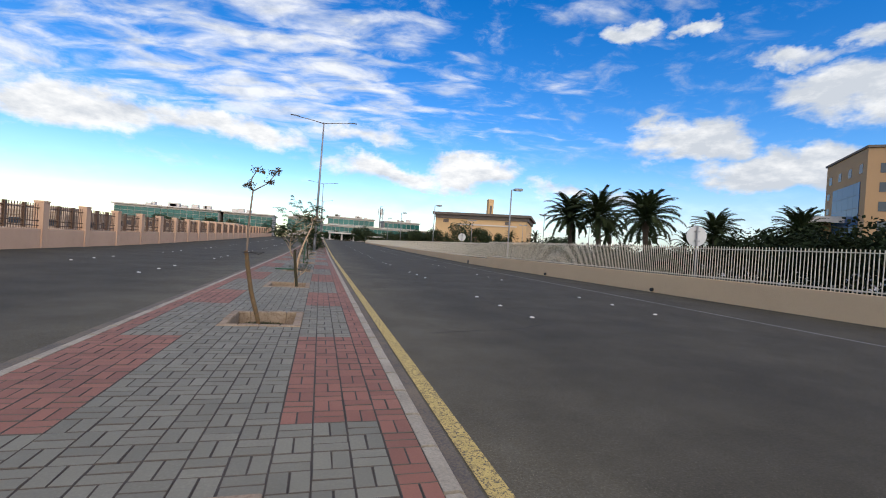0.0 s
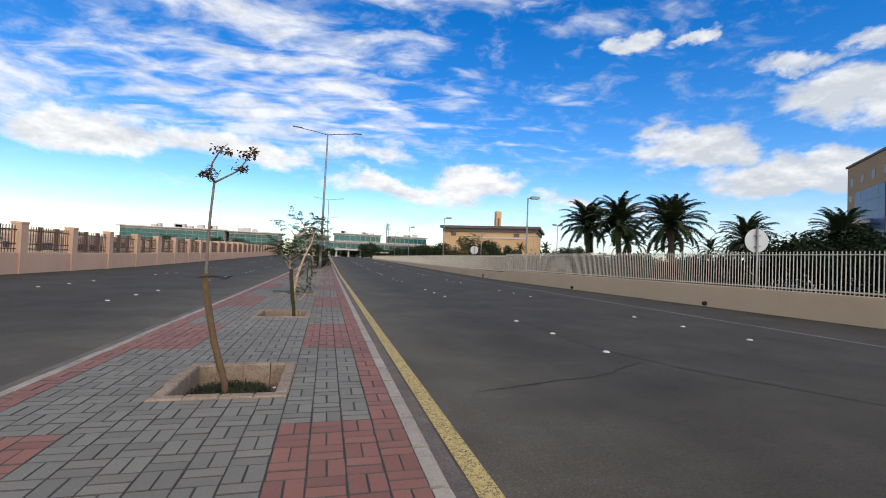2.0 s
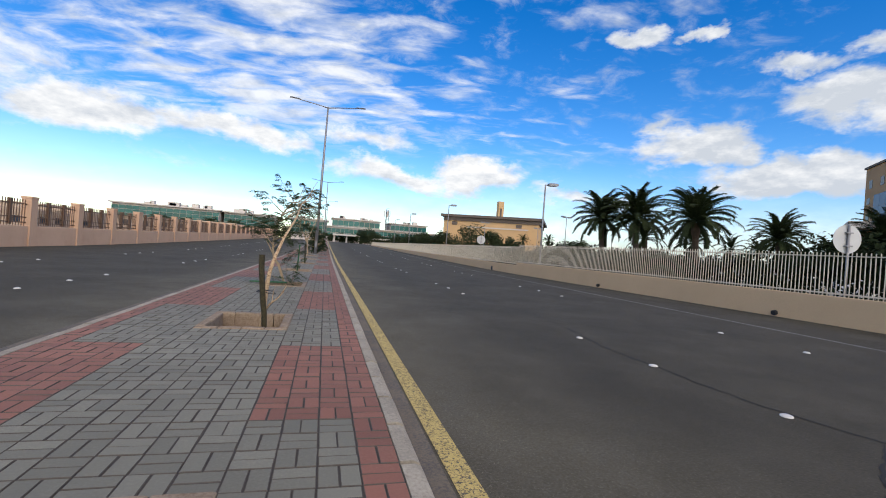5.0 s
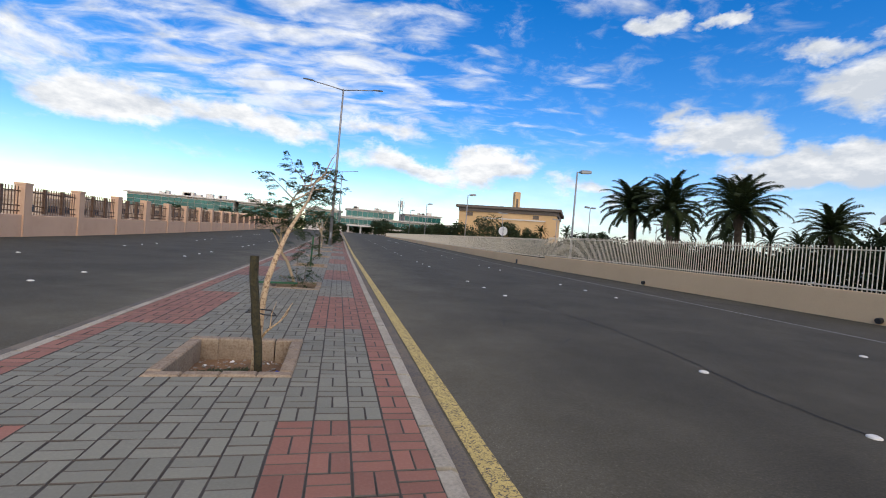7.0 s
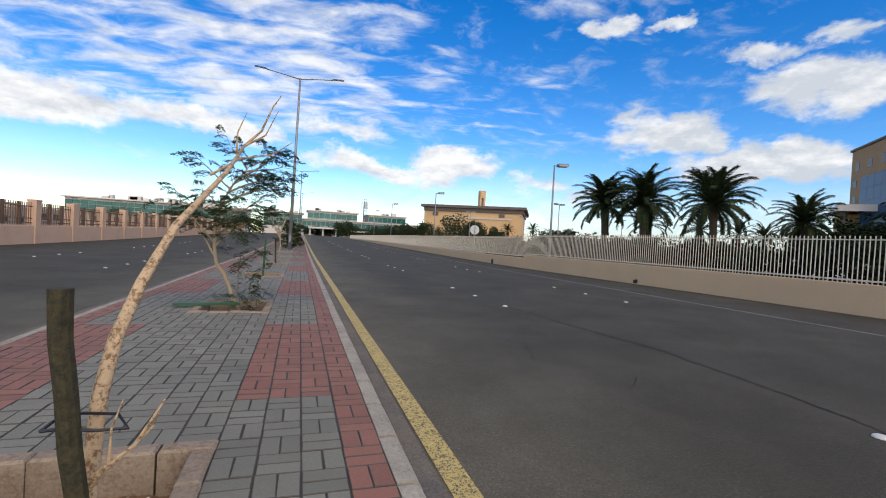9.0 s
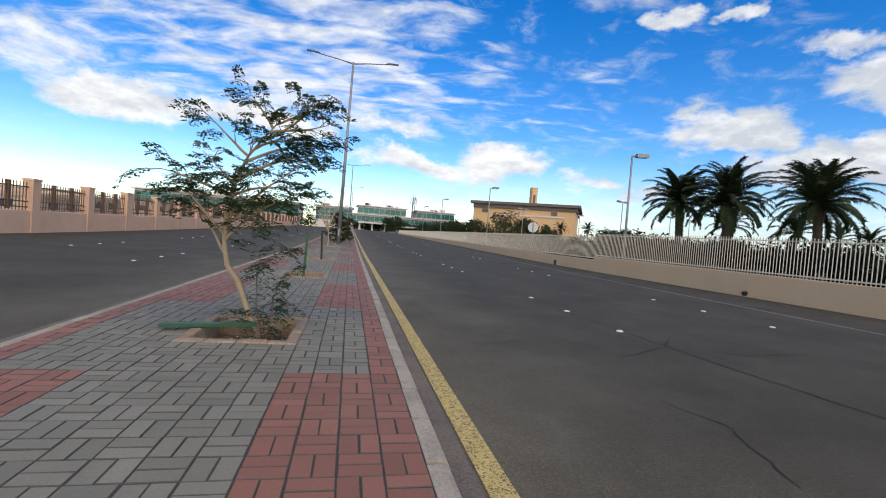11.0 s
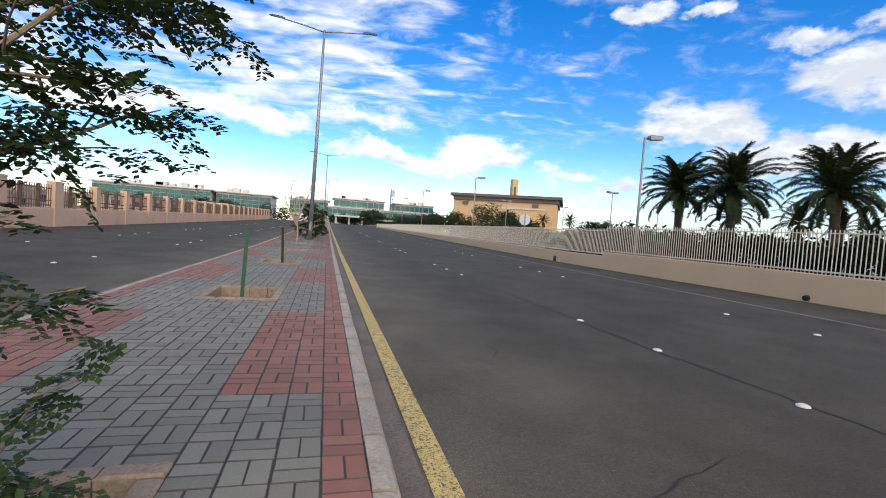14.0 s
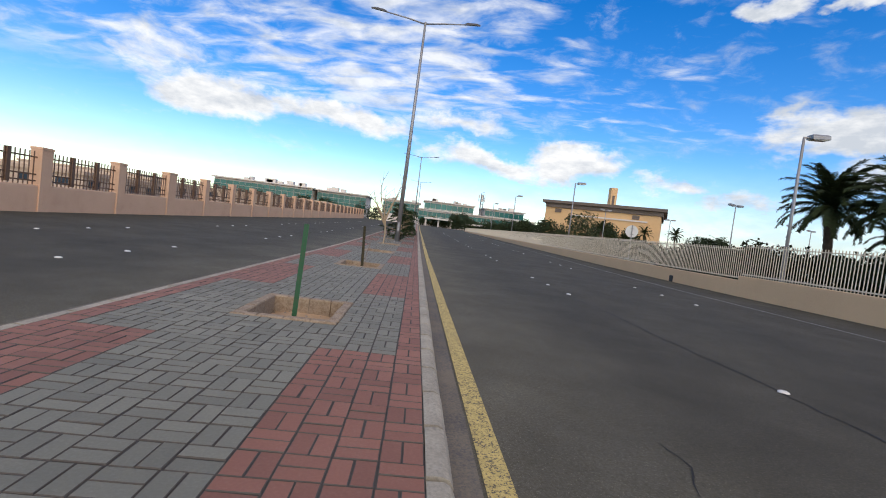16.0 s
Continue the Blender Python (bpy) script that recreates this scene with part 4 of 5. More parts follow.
def weeds(k, cx, cy, r, count, seed):
    rnd = random.Random(seed)
    me = Mesh()
    for _ in range(count):
        a, q = rnd.uniform(0, 6.283), r * math.sqrt(rnd.random())
        x, y = cx + q * math.cos(a), cy + q * math.sin(a)
        z = SOIL[k](x, y)
        t, h, w = rnd.uniform(0, 6.283), rnd.uniform(0.03, 0.08), rnd.uniform(0.003, 0.006)
        dx, dy = math.cos(t), math.sin(t)
        me.add([(x - dy * w, y + dx * w, z - 0.01), (x + dy * w, y - dx * w, z - 0.01), (x + dx * h * 0.5 + dy * w, y + dy * h * 0.5 - dx * w, z + h * 0.8), (x + dx * h * 0.5 - dy * w, y + dy * h * 0.5 + dx * w, z + h * 0.8),
                (x + dx * h * 1.3, y + dy * h * 1.3, z + h * 0.75)], [(0, 1, 2, 3), (3, 2, 4)])
    tagged(part("weeds", me, M["weed"]), "dark tangled weeds on the pit's soil", "weeds", kind="stuff")


def wrapper(x, y, z, sx, sy, turn, material, label, name="wrapper", seed=0):
    rnd = random.Random(seed)
    me = Mesh()
    n = 8
    me.add([((a / n - 0.5) * sx, (c / n - 0.5) * sy, 0.02 + 0.55 * min(sx, sy) * rnd.uniform(0, 0.55)) for c in range(n + 1) for a in range(n + 1)],
           [(r * (n + 1) + c, r * (n + 1) + c + 1, (r + 1) * (n + 1) + c + 1, (r + 1) * (n + 1) + c) for r in range(n) for c in range(n)])
    me.add([((a / n - 0.5) * sx, (c / n - 0.5) * sy, 0.0) for c in (0, n) for a in (0, n)], [(0, 2, 3, 1)])
    ob = part(name, me, material, at=Matrix.Translation((x, y, z)) @ Matrix.Rotation(turn, 4, "Z"))
    tagged(ob, label, "litter")


weeds(0, -1.36, 9.22, 0.36, 2600, 1)
weeds(1, -1.42, 13.85, 0.24, 1700, 2)
crumbs(0, 120, (0.004, 0.014), M["litter"], "debris", "small stones and scraps on the soil", 3)
crumbs(0, 14, (0.008, 0.02), M["paper"], "paper_scraps", "white paper scraps on the soil", 4)
crumbs(1, 260, (0.004, 0.014), M["litter"], "debris", "stones and dry scraps on the soil", 5)
crumbs(1, 16, (0.008, 0.02), M["paper"], "paper_scraps", "white paper scraps on the soil", 6)
crumbs(2, 220, (0.004, 0.014), M["litter"], "debris", "stones and scraps on the soil", 7)
crumbs(2, 18, (0.01, 0.025), M["paper"], "paper_scraps", "white paper scraps on the soil", 8)
crumbs(3, 60, (0.005, 0.014), M["litter"], "debris", "small stones on dry sand", 9)
for k in (4, 5):
    crumbs(k, 40, (0.005, 0.014), M["litter"], "debris", "small stones on dry soil", 20 + k)
wrapper(-1.78, 9.52, SOIL[0](-1.78, 9.52), 0.10, 0.07, 0.4, M["paper"], "crumpled white carton on the soil", "carton", 1)
wrapper(-1.02, 13.93, SOIL[1](-1.02, 13.93), 0.17, 0.11, 0.5, M["blue_pack"], "crumpled blue snack wrapper on the soil", "wrapper", 2)
wrapper(-0.93, 14.02, SOIL[1](-0.93, 14.02), 0.11, 0.08, 1.2, M["blue_pack"], "torn blue snack wrapper on the soil", "wrapper", 3)
wrapper(-1.10, 13.80, SOIL[1](-1.10, 13.80), 0.14, 0.10, 2.0, M["litter"], "grey crumpled plastic bag", "plastic_bag", 4)
wrapper(-1.62, 19.13, SOIL[2](-1.62, 19.13), 0.16, 0.05, 0.2, M["paper"], "long white crumpled tissue", "tissue", 5)
wrapper(-1.02, 18.88, SOIL[2](-1.02, 18.88), 0.13, 0.16, 0.7, M["litter"], "crumpled clear plastic bag", "plastic_bag", 6)
wrapper(-1.07, 18.80, SOIL[2](-1.07, 18.80), 0.07, 0.09, 0.3, M["blue_pack"], "blue and white torn cup", "cup", 7)
wrapper(-1.72, 19.16, SOIL[2](-1.72, 19.16), 0.09, 0.05, 0.1, M["blue_pack"], "blue crumpled wrapper on soil", "wrapper", 8)
wrapper(-1.30, 19.05, SOIL[2](-1.30, 19.05), 0.10, 0.07, 0.9, M["paper"], "white folded carton on soil", "carton", 9)
cane = part("cane", Mesh().tube([(-1.62, 19.66, -0.02), (-0.92, 19.73, 0.0)], 0.008, 6), M["bark2"])
tagged(cane, "thin pale cane lying across the pit", "cane")
plank = part("plank", Mesh().slab(-0.42, 0.42, -0.045, 0.045, -0.012, 0.022, 0.006, Matrix.Translation((-1.68, 19.13, 0.035)) @ Matrix.Rotation(0.30, 4, "Z") @ Matrix.Rotation(0.02, 4, "Y")), M["green_paint"])
tagged(plank, "green-painted wooden plank lying over the pit's edge", "plank")


# ---- stakes and trees in the pits ----
def stake(pts, r0, r1, material, label):
    ob = thing("tree_stake", label, "stake")
    part("post", Mesh().tube(pts, [r0 + (r1 - r0) * a / (len(pts) - 1) for a in range(len(pts))], 10, ridges=0.10), material, ob)
    return ob


s0 = stake([(-1.39, 9.30, -0.25), (-1.42, 9.30, -0.06), (-1.475, 9.30, 0.13), (-1.53, 9.30, 0.32), (-1.567, 9.30, 0.51), (-1.605, 9.30, 0.72), (-1.636, 9.30, 0.935)], 0.031, 0.029, M["stake"], "bent weathered wooden stake beside a thin sapling")
part("wire", Mesh().tube([(-1.685, 9.28, 0.900), (-1.625, 9.26, 0.915), (-1.565, 9.30, 0.920), (-1.475, 9.32, 0.910), (-1.395, 9.30, 0.925), (-1.475, 9.34, 0.890), (-1.585, 9.37, 0.910), (-1.665, 9.36, 0.900)], 0.005, 5), M["wire"], s0, "black tie wire")
s1 = stake([(-1.11, 13.86, -0.25), (-1.135, 13.85, 0.12), (-1.165, 13.85, 0.32), (-1.185, 13.85, 0.51), (-1.208, 13.85, 0.70), (-1.21, 13.85, 0.87)], 0.034, 0.036, M["stake2"], "mossy weathered wooden stake tied to a leaning trunk")
part("wire", Mesh().tube([(-1.245, 13.84, 0.400), (-1.185, 13.83, 0.410), (-1.105, 13.87, 0.380), (-1.015, 13.90, 0.370), (-1.065, 13.96, 0.400), (-1.175, 13.96, 0.410), (-1.245, 13.92, 0.400), (-1.245, 13.84, 0.400)], 0.006, 5), M["wire"], s1, "black tie wire")
st3 = thing("metal_stake", "green-painted steel angle stake in a pit", "stake", Matrix.Translation((-1.33, 24.42, -0.2)) @ Matrix.Rotation(0.03, 4, "Y"))
part("flange", Mesh().box(-0.025, 0.025, -0.004, 0.004, -0.1, 1.12), M["green_paint"], st3)
part("flange", Mesh().box(-0.027, -0.019, 0.004, 0.05, -0.1, 1.12), M["green_paint"], st3)
s4 = stake([(-1.29, 30.00, -0.25), (-1.31, 30.00, 0.3), (-1.33, 30.00, 0.88)], 0.035, 0.03, M["stake2"], "short dark wooden stake with a dry twig")
part("twig", Mesh().tube([(-1.27, 30.00, -0.2), (-1.22, 30.02, 0.3), (-1.12, 30.00, 0.7)], [0.01, 0.008, 0.004], 5), M["thin_bark"], s4)


def leaf_sprays(me, tip, way, length, rnd, size, pinnae=4, pairs=4, droop=0.5):
    """A feathery compound leaf: a stalk with side stalks, each set with small oval leaflets."""
    way = way.normalized()
    side = way.cross(Vector((0, 0, 1)))
    side = side.normalized() if side.length > 0.01 else Vector((1, 0, 0))
    for k in range(pinnae):
        u = (k + 0.6) / pinnae
        p = tip + way * length * u - Vector((0, 0, droop * length * u * u))
        for s in (-1, 1):
            d = (side * s * 0.9 + way * 0.55 + Vector((0, 0, rnd.uniform(-0.45, 0.2)))).normalized()
            ln = length * 0.42 * (1.15 - 0.5 * u)
            up = d.cross(way).normalized()
            for j in range(pairs):
                v = (j + 0.8) / pairs
                q = p + d * ln * v - Vector((0, 0, 0.25 * ln * v * v))
                for t in (-1, 1):
                    e = (d.cross(up) * t * 0.9 + d * 0.5 + Vector((0, 0, rnd.uniform(-0.5, 0.1)))).normalized()
                    w = e.cross(Vector((rnd.uniform(-0.4, 0.4), rnd.uniform(-0.4, 0.4), 1))).normalized() * size * 0.36
                    z = size * rnd.uniform(0.75, 1.2)
                    me.add([tuple(q), tuple(q + e * z * 0.5 + w), tuple(q + e * z), tuple(q + e * z * 0.5 - w)], [(0, 1, 2, 3)])


def curve_pts(a, way, length, n, rnd, bend, sag):
    pts, p, d = [a.copy()], a.copy(), way.normalized()
    for k in range(n):
        d = (d + Vector((rnd.uniform(-bend, bend), rnd.uniform(-bend, bend), rnd.uniform(-bend, bend) - sag))).normalized()
        p = p + d * length / n
        pts.append(p.copy())
    return pts


# thin dry sapling
sap = thing("sapling", "thin leafless sapling with a few dry leaf clusters", "tree")
tr = Mesh()
fork = Vector((-1.600, 9.32, 1.783))
tr.tube([(-1.405, 9.34, -0.2), (-1.49, 9.35, 0.13), (-1.575, 9.35, 0.5), (-1.632, 9.34, 0.95), (-1.630, 9.33, 1.25), (-1.618, 9.32, 1.5), fork], [0.016, 0.016, 0.015, 0.014, 0.013, 0.012, 0.010], 8, ridges=0.06)
part("trunk", tr, M["thin_bark"], sap, smooth=True)
dry = Mesh()
rnd = random.Random(11)
for pts in ([fork, (-1.635, 9.31, 1.859), (-1.620, 9.30, 1.962), (-1.560, 9.28, 2.072), (-1.495, 9.28, 2.148)], [fork, (-1.530, 9.34, 1.834), (-1.420, 9.36, 1.910), (-1.350, 9.37, 2.013), (-1.300, 9.38, 2.148)]):
    part("branch", Mesh().tube(pts, [0.011, 0.009, 0.008, 0.006, 0.003], 6), M["thin_bark"], sap)
for c, n, s in (((-1.640, 9.31, 1.885), 60, 0.085), ((-1.700, 9.31, 1.859), 30, 0.06), ((-1.550, 9.28, 2.089), 45, 0.09), ((-1.470, 9.28, 2.072), 25, 0.06), ((-1.390, 9.36, 1.945), 60, 0.08), ((-1.340, 9.38, 2.080), 50, 0.09), ((-1.280, 9.38, 2.123), 45, 0.08), ((-1.620, 9.31, 1.817), 25, 0.05)):
    for _ in range(n):
        q = Vector(c) + Vector((rnd.gauss(0, s * 0.34), rnd.gauss(0, s * 0.28), rnd.gauss(0, s * 0.26)))
        e = Vector((rnd.uniform(-1, 1), rnd.uniform(-1, 1), rnd.uniform(-0.9, 0.3))).normalized()
        w = e.cross(Vector((rnd.uniform(-1, 1), rnd.uniform(-1, 1), 1))).normalized() * 0.011
        z = rnd.uniform(0.025, 0.055)
        dry.add([tuple(q), tuple(q + e * z * 0.5 + w), tuple(q + e * z), tuple(q + e * z * 0.5 - w)], [(0, 1, 2, 3)])
tagged(part("dry_leaves", dry, M["leaf_dry"], sap, "brown curled leaves"), kind="stuff")

# leaning peeled trunk
lean = thing("leaning_tree", "pale peeled leafless trunk that leans over the paving", "tree")
path = [(-1.165, 13.95, -0.22), (-1.16, 13.98, 0.10), (-1.15, 14.03, 0.45), (-1.13, 14.10, 0.65), (-1.08, 14.20, 0.86), (-1.01, 14.39, 1.10), (-0.895, 14.95, 1.43), (-0.865, 15.45, 1.68)]
part("trunk", Mesh().tube(path, [0.040, 0.032, 0.028, 0.026, 0.023, 0.018, 0.013, 0.009], 12, ridges=0.07), M["bark2"], lean, smooth=True)
for pts, r in (([(-0.910, 15.44, 1.620), (-0.910, 15.45, 1.770), (-0.857, 15.46, 1.920)], 0.008), ([(-0.880, 15.45, 1.665), (-0.760, 15.46, 1.800), (-0.693, 15.47, 1.980), (-0.640, 15.47, 2.070)], 0.010),
               ([(-0.865, 15.45, 1.680), (-0.730, 15.44, 1.770), (-0.655, 15.44, 1.950)], 0.008), ([(-1.060, 15.40, 1.455), (-0.880, 15.42, 1.590), (-0.685, 15.42, 1.635), (-0.550, 15.43, 1.740)], 0.009)):
    part("branch", Mesh().tube(pts, [r * (1 - 0.75 * a / (len(pts) - 1)) for a in range(len(pts))], 6), M["bark2"], lean)
for pts, r in (([(-1.150, 13.90, 0.12), (-1.080, 13.86, 0.24), (-0.970, 13.82, 0.34), (-0.880, 13.80, 0.50)], 0.013), ([(-1.050, 13.84, 0.27), (-1.040, 13.82, 0.40), (-1.010, 13.82, 0.50)], 0.006), ([(-0.970, 13.82, 0.34), (-0.920, 13.83, 0.40), (-0.900, 13.84, 0.47)], 0.006)):
    part("shoot", Mesh().tube(pts, [r * (1 - 0.7 * a / (len(pts) - 1)) for a in range(len(pts))], 6), M["bark2"], lean)


def feather_tree(name, label, base, trunk, radii, limbs, leaf_size, seed, suckers=(), twigs=7, sprays=3, bark="bark"):
    """A small open-crowned tree with feathery leaves. limbs: start height share, direction, length."""
    rnd = random.Random(seed)
    t = thing(name, label, "tree", group="trees of the median")
    pts = [Vector(p) + base for p in trunk]
    part("trunk", Mesh().tube(pts, radii, 10, ridges=0.08), M[bark], t, smooth=True)
    leaves, wood = Mesh(), Mesh()
    def at(u):
        s = u * (len(pts) - 1)
        k = min(int(s), len(pts) - 2)
        return pts[k].lerp(pts[k + 1], s - k)
    for u, way, length in limbs:
        cp = curve_pts(at(u), Vector(way), length, 6, rnd, 0.14, 0.035)
        part("limb", Mesh().tube(cp, [0.019 * (1 - 0.8 * a / 6) * (0.6 + 0.5 * length) for a in range(7)], 6), M[bark], t)
        count = max(3, round(twigs * length / 0.85))
        for j in range(count):
            v = 0.25 + 0.75 * (j + rnd.random()) / count
            k = min(int(v * 6), 5)
            p = cp[k].lerp(cp[k + 1], v * 6 - k)
            d = (cp[k + 1] - cp[k]).normalized() * 0.5 + Vector((rnd.uniform(-1, 1), rnd.uniform(-1, 1), rnd.uniform(-0.3, 0.6)))
            tp = curve_pts(p, d, rnd.uniform(0.18, 0.34), 3, rnd, 0.2, 0.06)
            wood.tube(tp, [0.005, 0.004, 0.003, 0.002], 4, cap=False)
            for q in range(sprays):
                a = tp[1 + q % 3]
                w = (tp[-1] - tp[0]).normalized() + Vector((rnd.uniform(-0.9, 0.9), rnd.uniform(-0.9, 0.9), rnd.uniform(-0.4, 0.3)))
                leaf_sprays(leaves, a, w, rnd.uniform(0.14, 0.24), rnd, leaf_size)
    for sp in suckers:
        cp = [Vector(p) + base for p in sp]
        wood.tube(cp, [0.009, 0.007, 0.006, 0.004, 0.003][:len(cp)], 5, cap=False)
        for k in range(1, len(cp)):
            for q in range(3):
                p = cp[k - 1].lerp(cp[k], rnd.uniform(0.3, 1.0))
                w = Vector((rnd.uniform(-1, 1), rnd.uniform(-1, 1), rnd.uniform(-0.3, 0.3)))
                leaf_sprays(leaves, p, w, rnd.uniform(0.14, 0.22), rnd, leaf_size)
    tagged(part("twig_work", wood, M["thin_bark"], t), kind="stuff")
    tagged(part("leaves", leaves, M["leaf"], t), kind="stuff")
    return t


feather_tree("feathery_tree", "small feathery green tree with a pale crooked trunk", Vector((-1.25, 19.35, -0.2)),
             [(0, 0, 0), (-0.09, 0, 0.22), (-0.19, 0.0, 0.48), (-0.26, 0.0, 0.66), (-0.37, 0.02, 0.80), (-0.41, 0.02, 1.05), (-0.41, 0.02, 1.32), (-0.36, 0.03, 1.62), (-0.24, 0.03, 1.92), (-0.10, 0.03, 2.12), (0.06, 0.03, 2.34)],
             [0.036, 0.032, 0.029, 0.033, 0.026, 0.024, 0.021, 0.017, 0.013, 0.010, 0.005],
             [(0.44, (-0.8, 0.0, 1.0), 0.62), (0.50, (0.85, -0.25, 0.75), 0.71), (0.52, (-0.6, -0.6, 0.9), 0.56), (0.55, (0.5, -0.65, 0.8), 0.52), (0.58, (0.1, 0.5, 0.9), 0.6), (0.62, (-0.9, 0.35, 0.6), 0.6), (0.60, (0.9, -0.15, 0.6), 0.95),
              (0.66, (-0.95, -0.1, 0.55), 0.66), (0.70, (-0.2, -0.8, 0.6), 0.45), (0.72, (0.9, -0.05, 0.55), 0.90), (0.80, (-0.8, 0.1, 0.6), 0.6), (0.84, (0.7, -0.3, 0.6), 0.52), (0.88, (0.9, -0.05, 0.5), 0.75), (0.93, (0.9, 0.0, 0.35), 0.6), (0.95, (-0.4, 0.2, 0.7), 0.5),
              (0.66, (1.0, -0.3, 0.45), 0.71), (0.76, (0.2, -0.8, 0.5), 0.45), (0.78, (0.95, 0.2, 0.7), 0.8), (0.56, (0.9, 0.3, 0.8), 0.9), (0.97, (0.9, -0.1, 0.5), 0.40)],
             0.030, 5,
             [[(0.02, -0.05, 0.0), (-0.05, -0.08, 0.40), (-0.06, -0.10, 0.75), (-0.02, -0.10, 0.98), (0.12, -0.12, 1.08)], [(-0.06, -0.10, 0.72), (0.05, -0.12, 0.90), (0.20, -0.14, 1.0), (0.34, -0.12, 1.04)],
              [(0.05, -0.04, 0.0), (0.10, -0.06, 0.3), (0.11, -0.08, 0.52), (0.2, -0.06, 0.70), (0.33, -0.08, 0.76)], [(0.09, -0.06, 0.3), (0.20, -0.1, 0.42), (0.32, -0.12, 0.47)], [(-0.05, -0.05, 0.1), (-0.22, -0.1, 0.3), (-0.36, -0.12, 0.38)]], twigs=7, sprays=3)

# leafless shrub and green bushes further up the median
bare = thing("bare_tree", "pale leafless young tree in a median pit", "tree")
rnd = random.Random(4)
b0 = Vector((-1.6, 40.2, rise(40.2) - 0.2))
part("trunk", Mesh().tube([b0, b0 + Vector((0.05, 0, 0.6)), b0 + Vector((0, 0, 1.3))], [0.035, 0.03, 0.025], 8), M["bark"], bare)
for k in range(7):
    cp = curve_pts(b0 + Vector((0, 0, 1.0 + 0.06 * k)), Vector((rnd.uniform(-0.8, 0.8), rnd.uniform(-0.6, 0.6), 1.1)), rnd.uniform(1.3, 2.3), 6, rnd, 0.2, -0.03)
    part("branch", Mesh().tube(cp, [0.030 - 0.0038 * a for a in range(7)], 5), M["bark"], bare)
    tw = Mesh()
    for j in range(4):
        tw.tube(curve_pts(cp[2 + j], Vector((rnd.uniform(-1, 1), rnd.uniform(-1, 1), 0.8)), 0.5, 3, rnd, 0.2, 0.0), [0.011, 0.009, 0.007, 0.005], 4, cap=False)
    part("twig", tw, M["bark"], bare)
for k in range(7, 13):
    y = 9.2 + 5.2 * k
    feather_tree("bushy_tree", "dense young green tree in a median pit", Vector((-1.2, y, rise(y) - 0.18)),
                 [(0, 0, 0), (0.03, 0, 0.5), (0.0, 0.03, 1.0), (0.05, 0, 1.5), (0.02, 0, 2.1)], [0.04, 0.035, 0.03, 0.022, 0.01],
                 [(0.1 + 0.055 * j, (math.cos(j * 2.4), math.sin(j * 2.4), 0.5), 0.75 + 0.15 * math.sin(j * 5 + k)) for j in range(16)], 0.075, 30 + k, twigs=5, sprays=2)


# ---- palms ----
before = set(bpy.data.objects)
def frond_mesh(length, seed):
    rnd = random.Random(seed)
    me = Mesh()
    pts, d, p = [], Vector((1, 0, 0.75)).normalized(), Vector((0, 0, 0))
    n = 14
    for k in range(n + 1):
        pts.append(p.copy())
        d = (d + Vector((0, 0, -0.014 - 0.0115 * k))).normalized()
        p = p + d * length / n
    me.tube(pts, [0.035 * (1 - 0.9 * k / n) + 0.003 for k in range(n + 1)], 4, cap=False)
    for k in range(1, n):
        for j in range(5):
            a = pts[k].lerp(pts[k + 1], j / 5)
            fw = (pts[k + 1] - pts[k]).normalized()
            u = k / n
            ln = 0.74 * min(1.0, 0.35 + 2.2 * u) * (1.12 - 0.75 * u)
            for s in (-1, 1):
                e = (Vector((0, s, 0)) * 0.9 + fw * 0.62 + Vector((0, 0, rnd.uniform(-0.3, 0.3)))).normalized()
                w = fw * 0.036
                mid = a + e * ln * 0.55
                tip = a + e * ln + Vector((0, 0, -0.26 * ln))
                me.add([tuple(a - w), tuple(a + w), tuple(mid + w), tuple(mid - w), tuple(tip)], [(0, 1, 2, 3), (3, 2, 4)])
    return me.data("frond", M["frond"])


FRONDS = [frond_mesh(4.1, s) for s in range(3)]


def palm(x, y, crown_z, size=1.0, seed=0, count=46):
    rnd = random.Random(seed)
    g = far_rise(y) + ROAD
    pm = thing("date_palm", "date palm with a full crown of arching fronds", "palm tree", Matrix.Translation((x, y, g)), "palms beyond the fence")
    h = crown_z - g
    n = max(6, int(h / 0.22))
    part("trunk", Mesh().tube([(0.1 * math.sin(k * 0.2), 0, -0.1 + h * k / n) for k in range(n + 1)], [(0.31 + 0.04 * (k % 2)) * size * (1.2 if k > n - 5 else 0.9) for k in range(n + 1)], 12, ridges=0.05), M["palm_trunk"], pm)
    top = Vector((0.1 * math.sin(n * 0.2), 0, h))
    for k in range(count):
        u = (k + 0.5) / count
        turn = k * 2.39996 + rnd.uniform(-0.2, 0.2)
        pitch = -0.9 + 2.0 * u ** 1.2 + rnd.uniform(-0.12, 0.12)
        s = size * rnd.uniform(0.85, 1.08) * (1.0 - 0.15 * abs(u - 0.5))
        m = Matrix.Translation(top + Vector((0, 0, 0.25 * (1 - u)))) @ Matrix.Rotation(turn, 4, "Z") @ Matrix.Rotation(pitch, 4, "Y") @ Matrix.Rotation(rnd.uniform(-0.4, 0.4), 4, "X") @ Matrix.Scale(s, 4)
        part("frond", FRONDS[k % 3], None, pm, at=m)


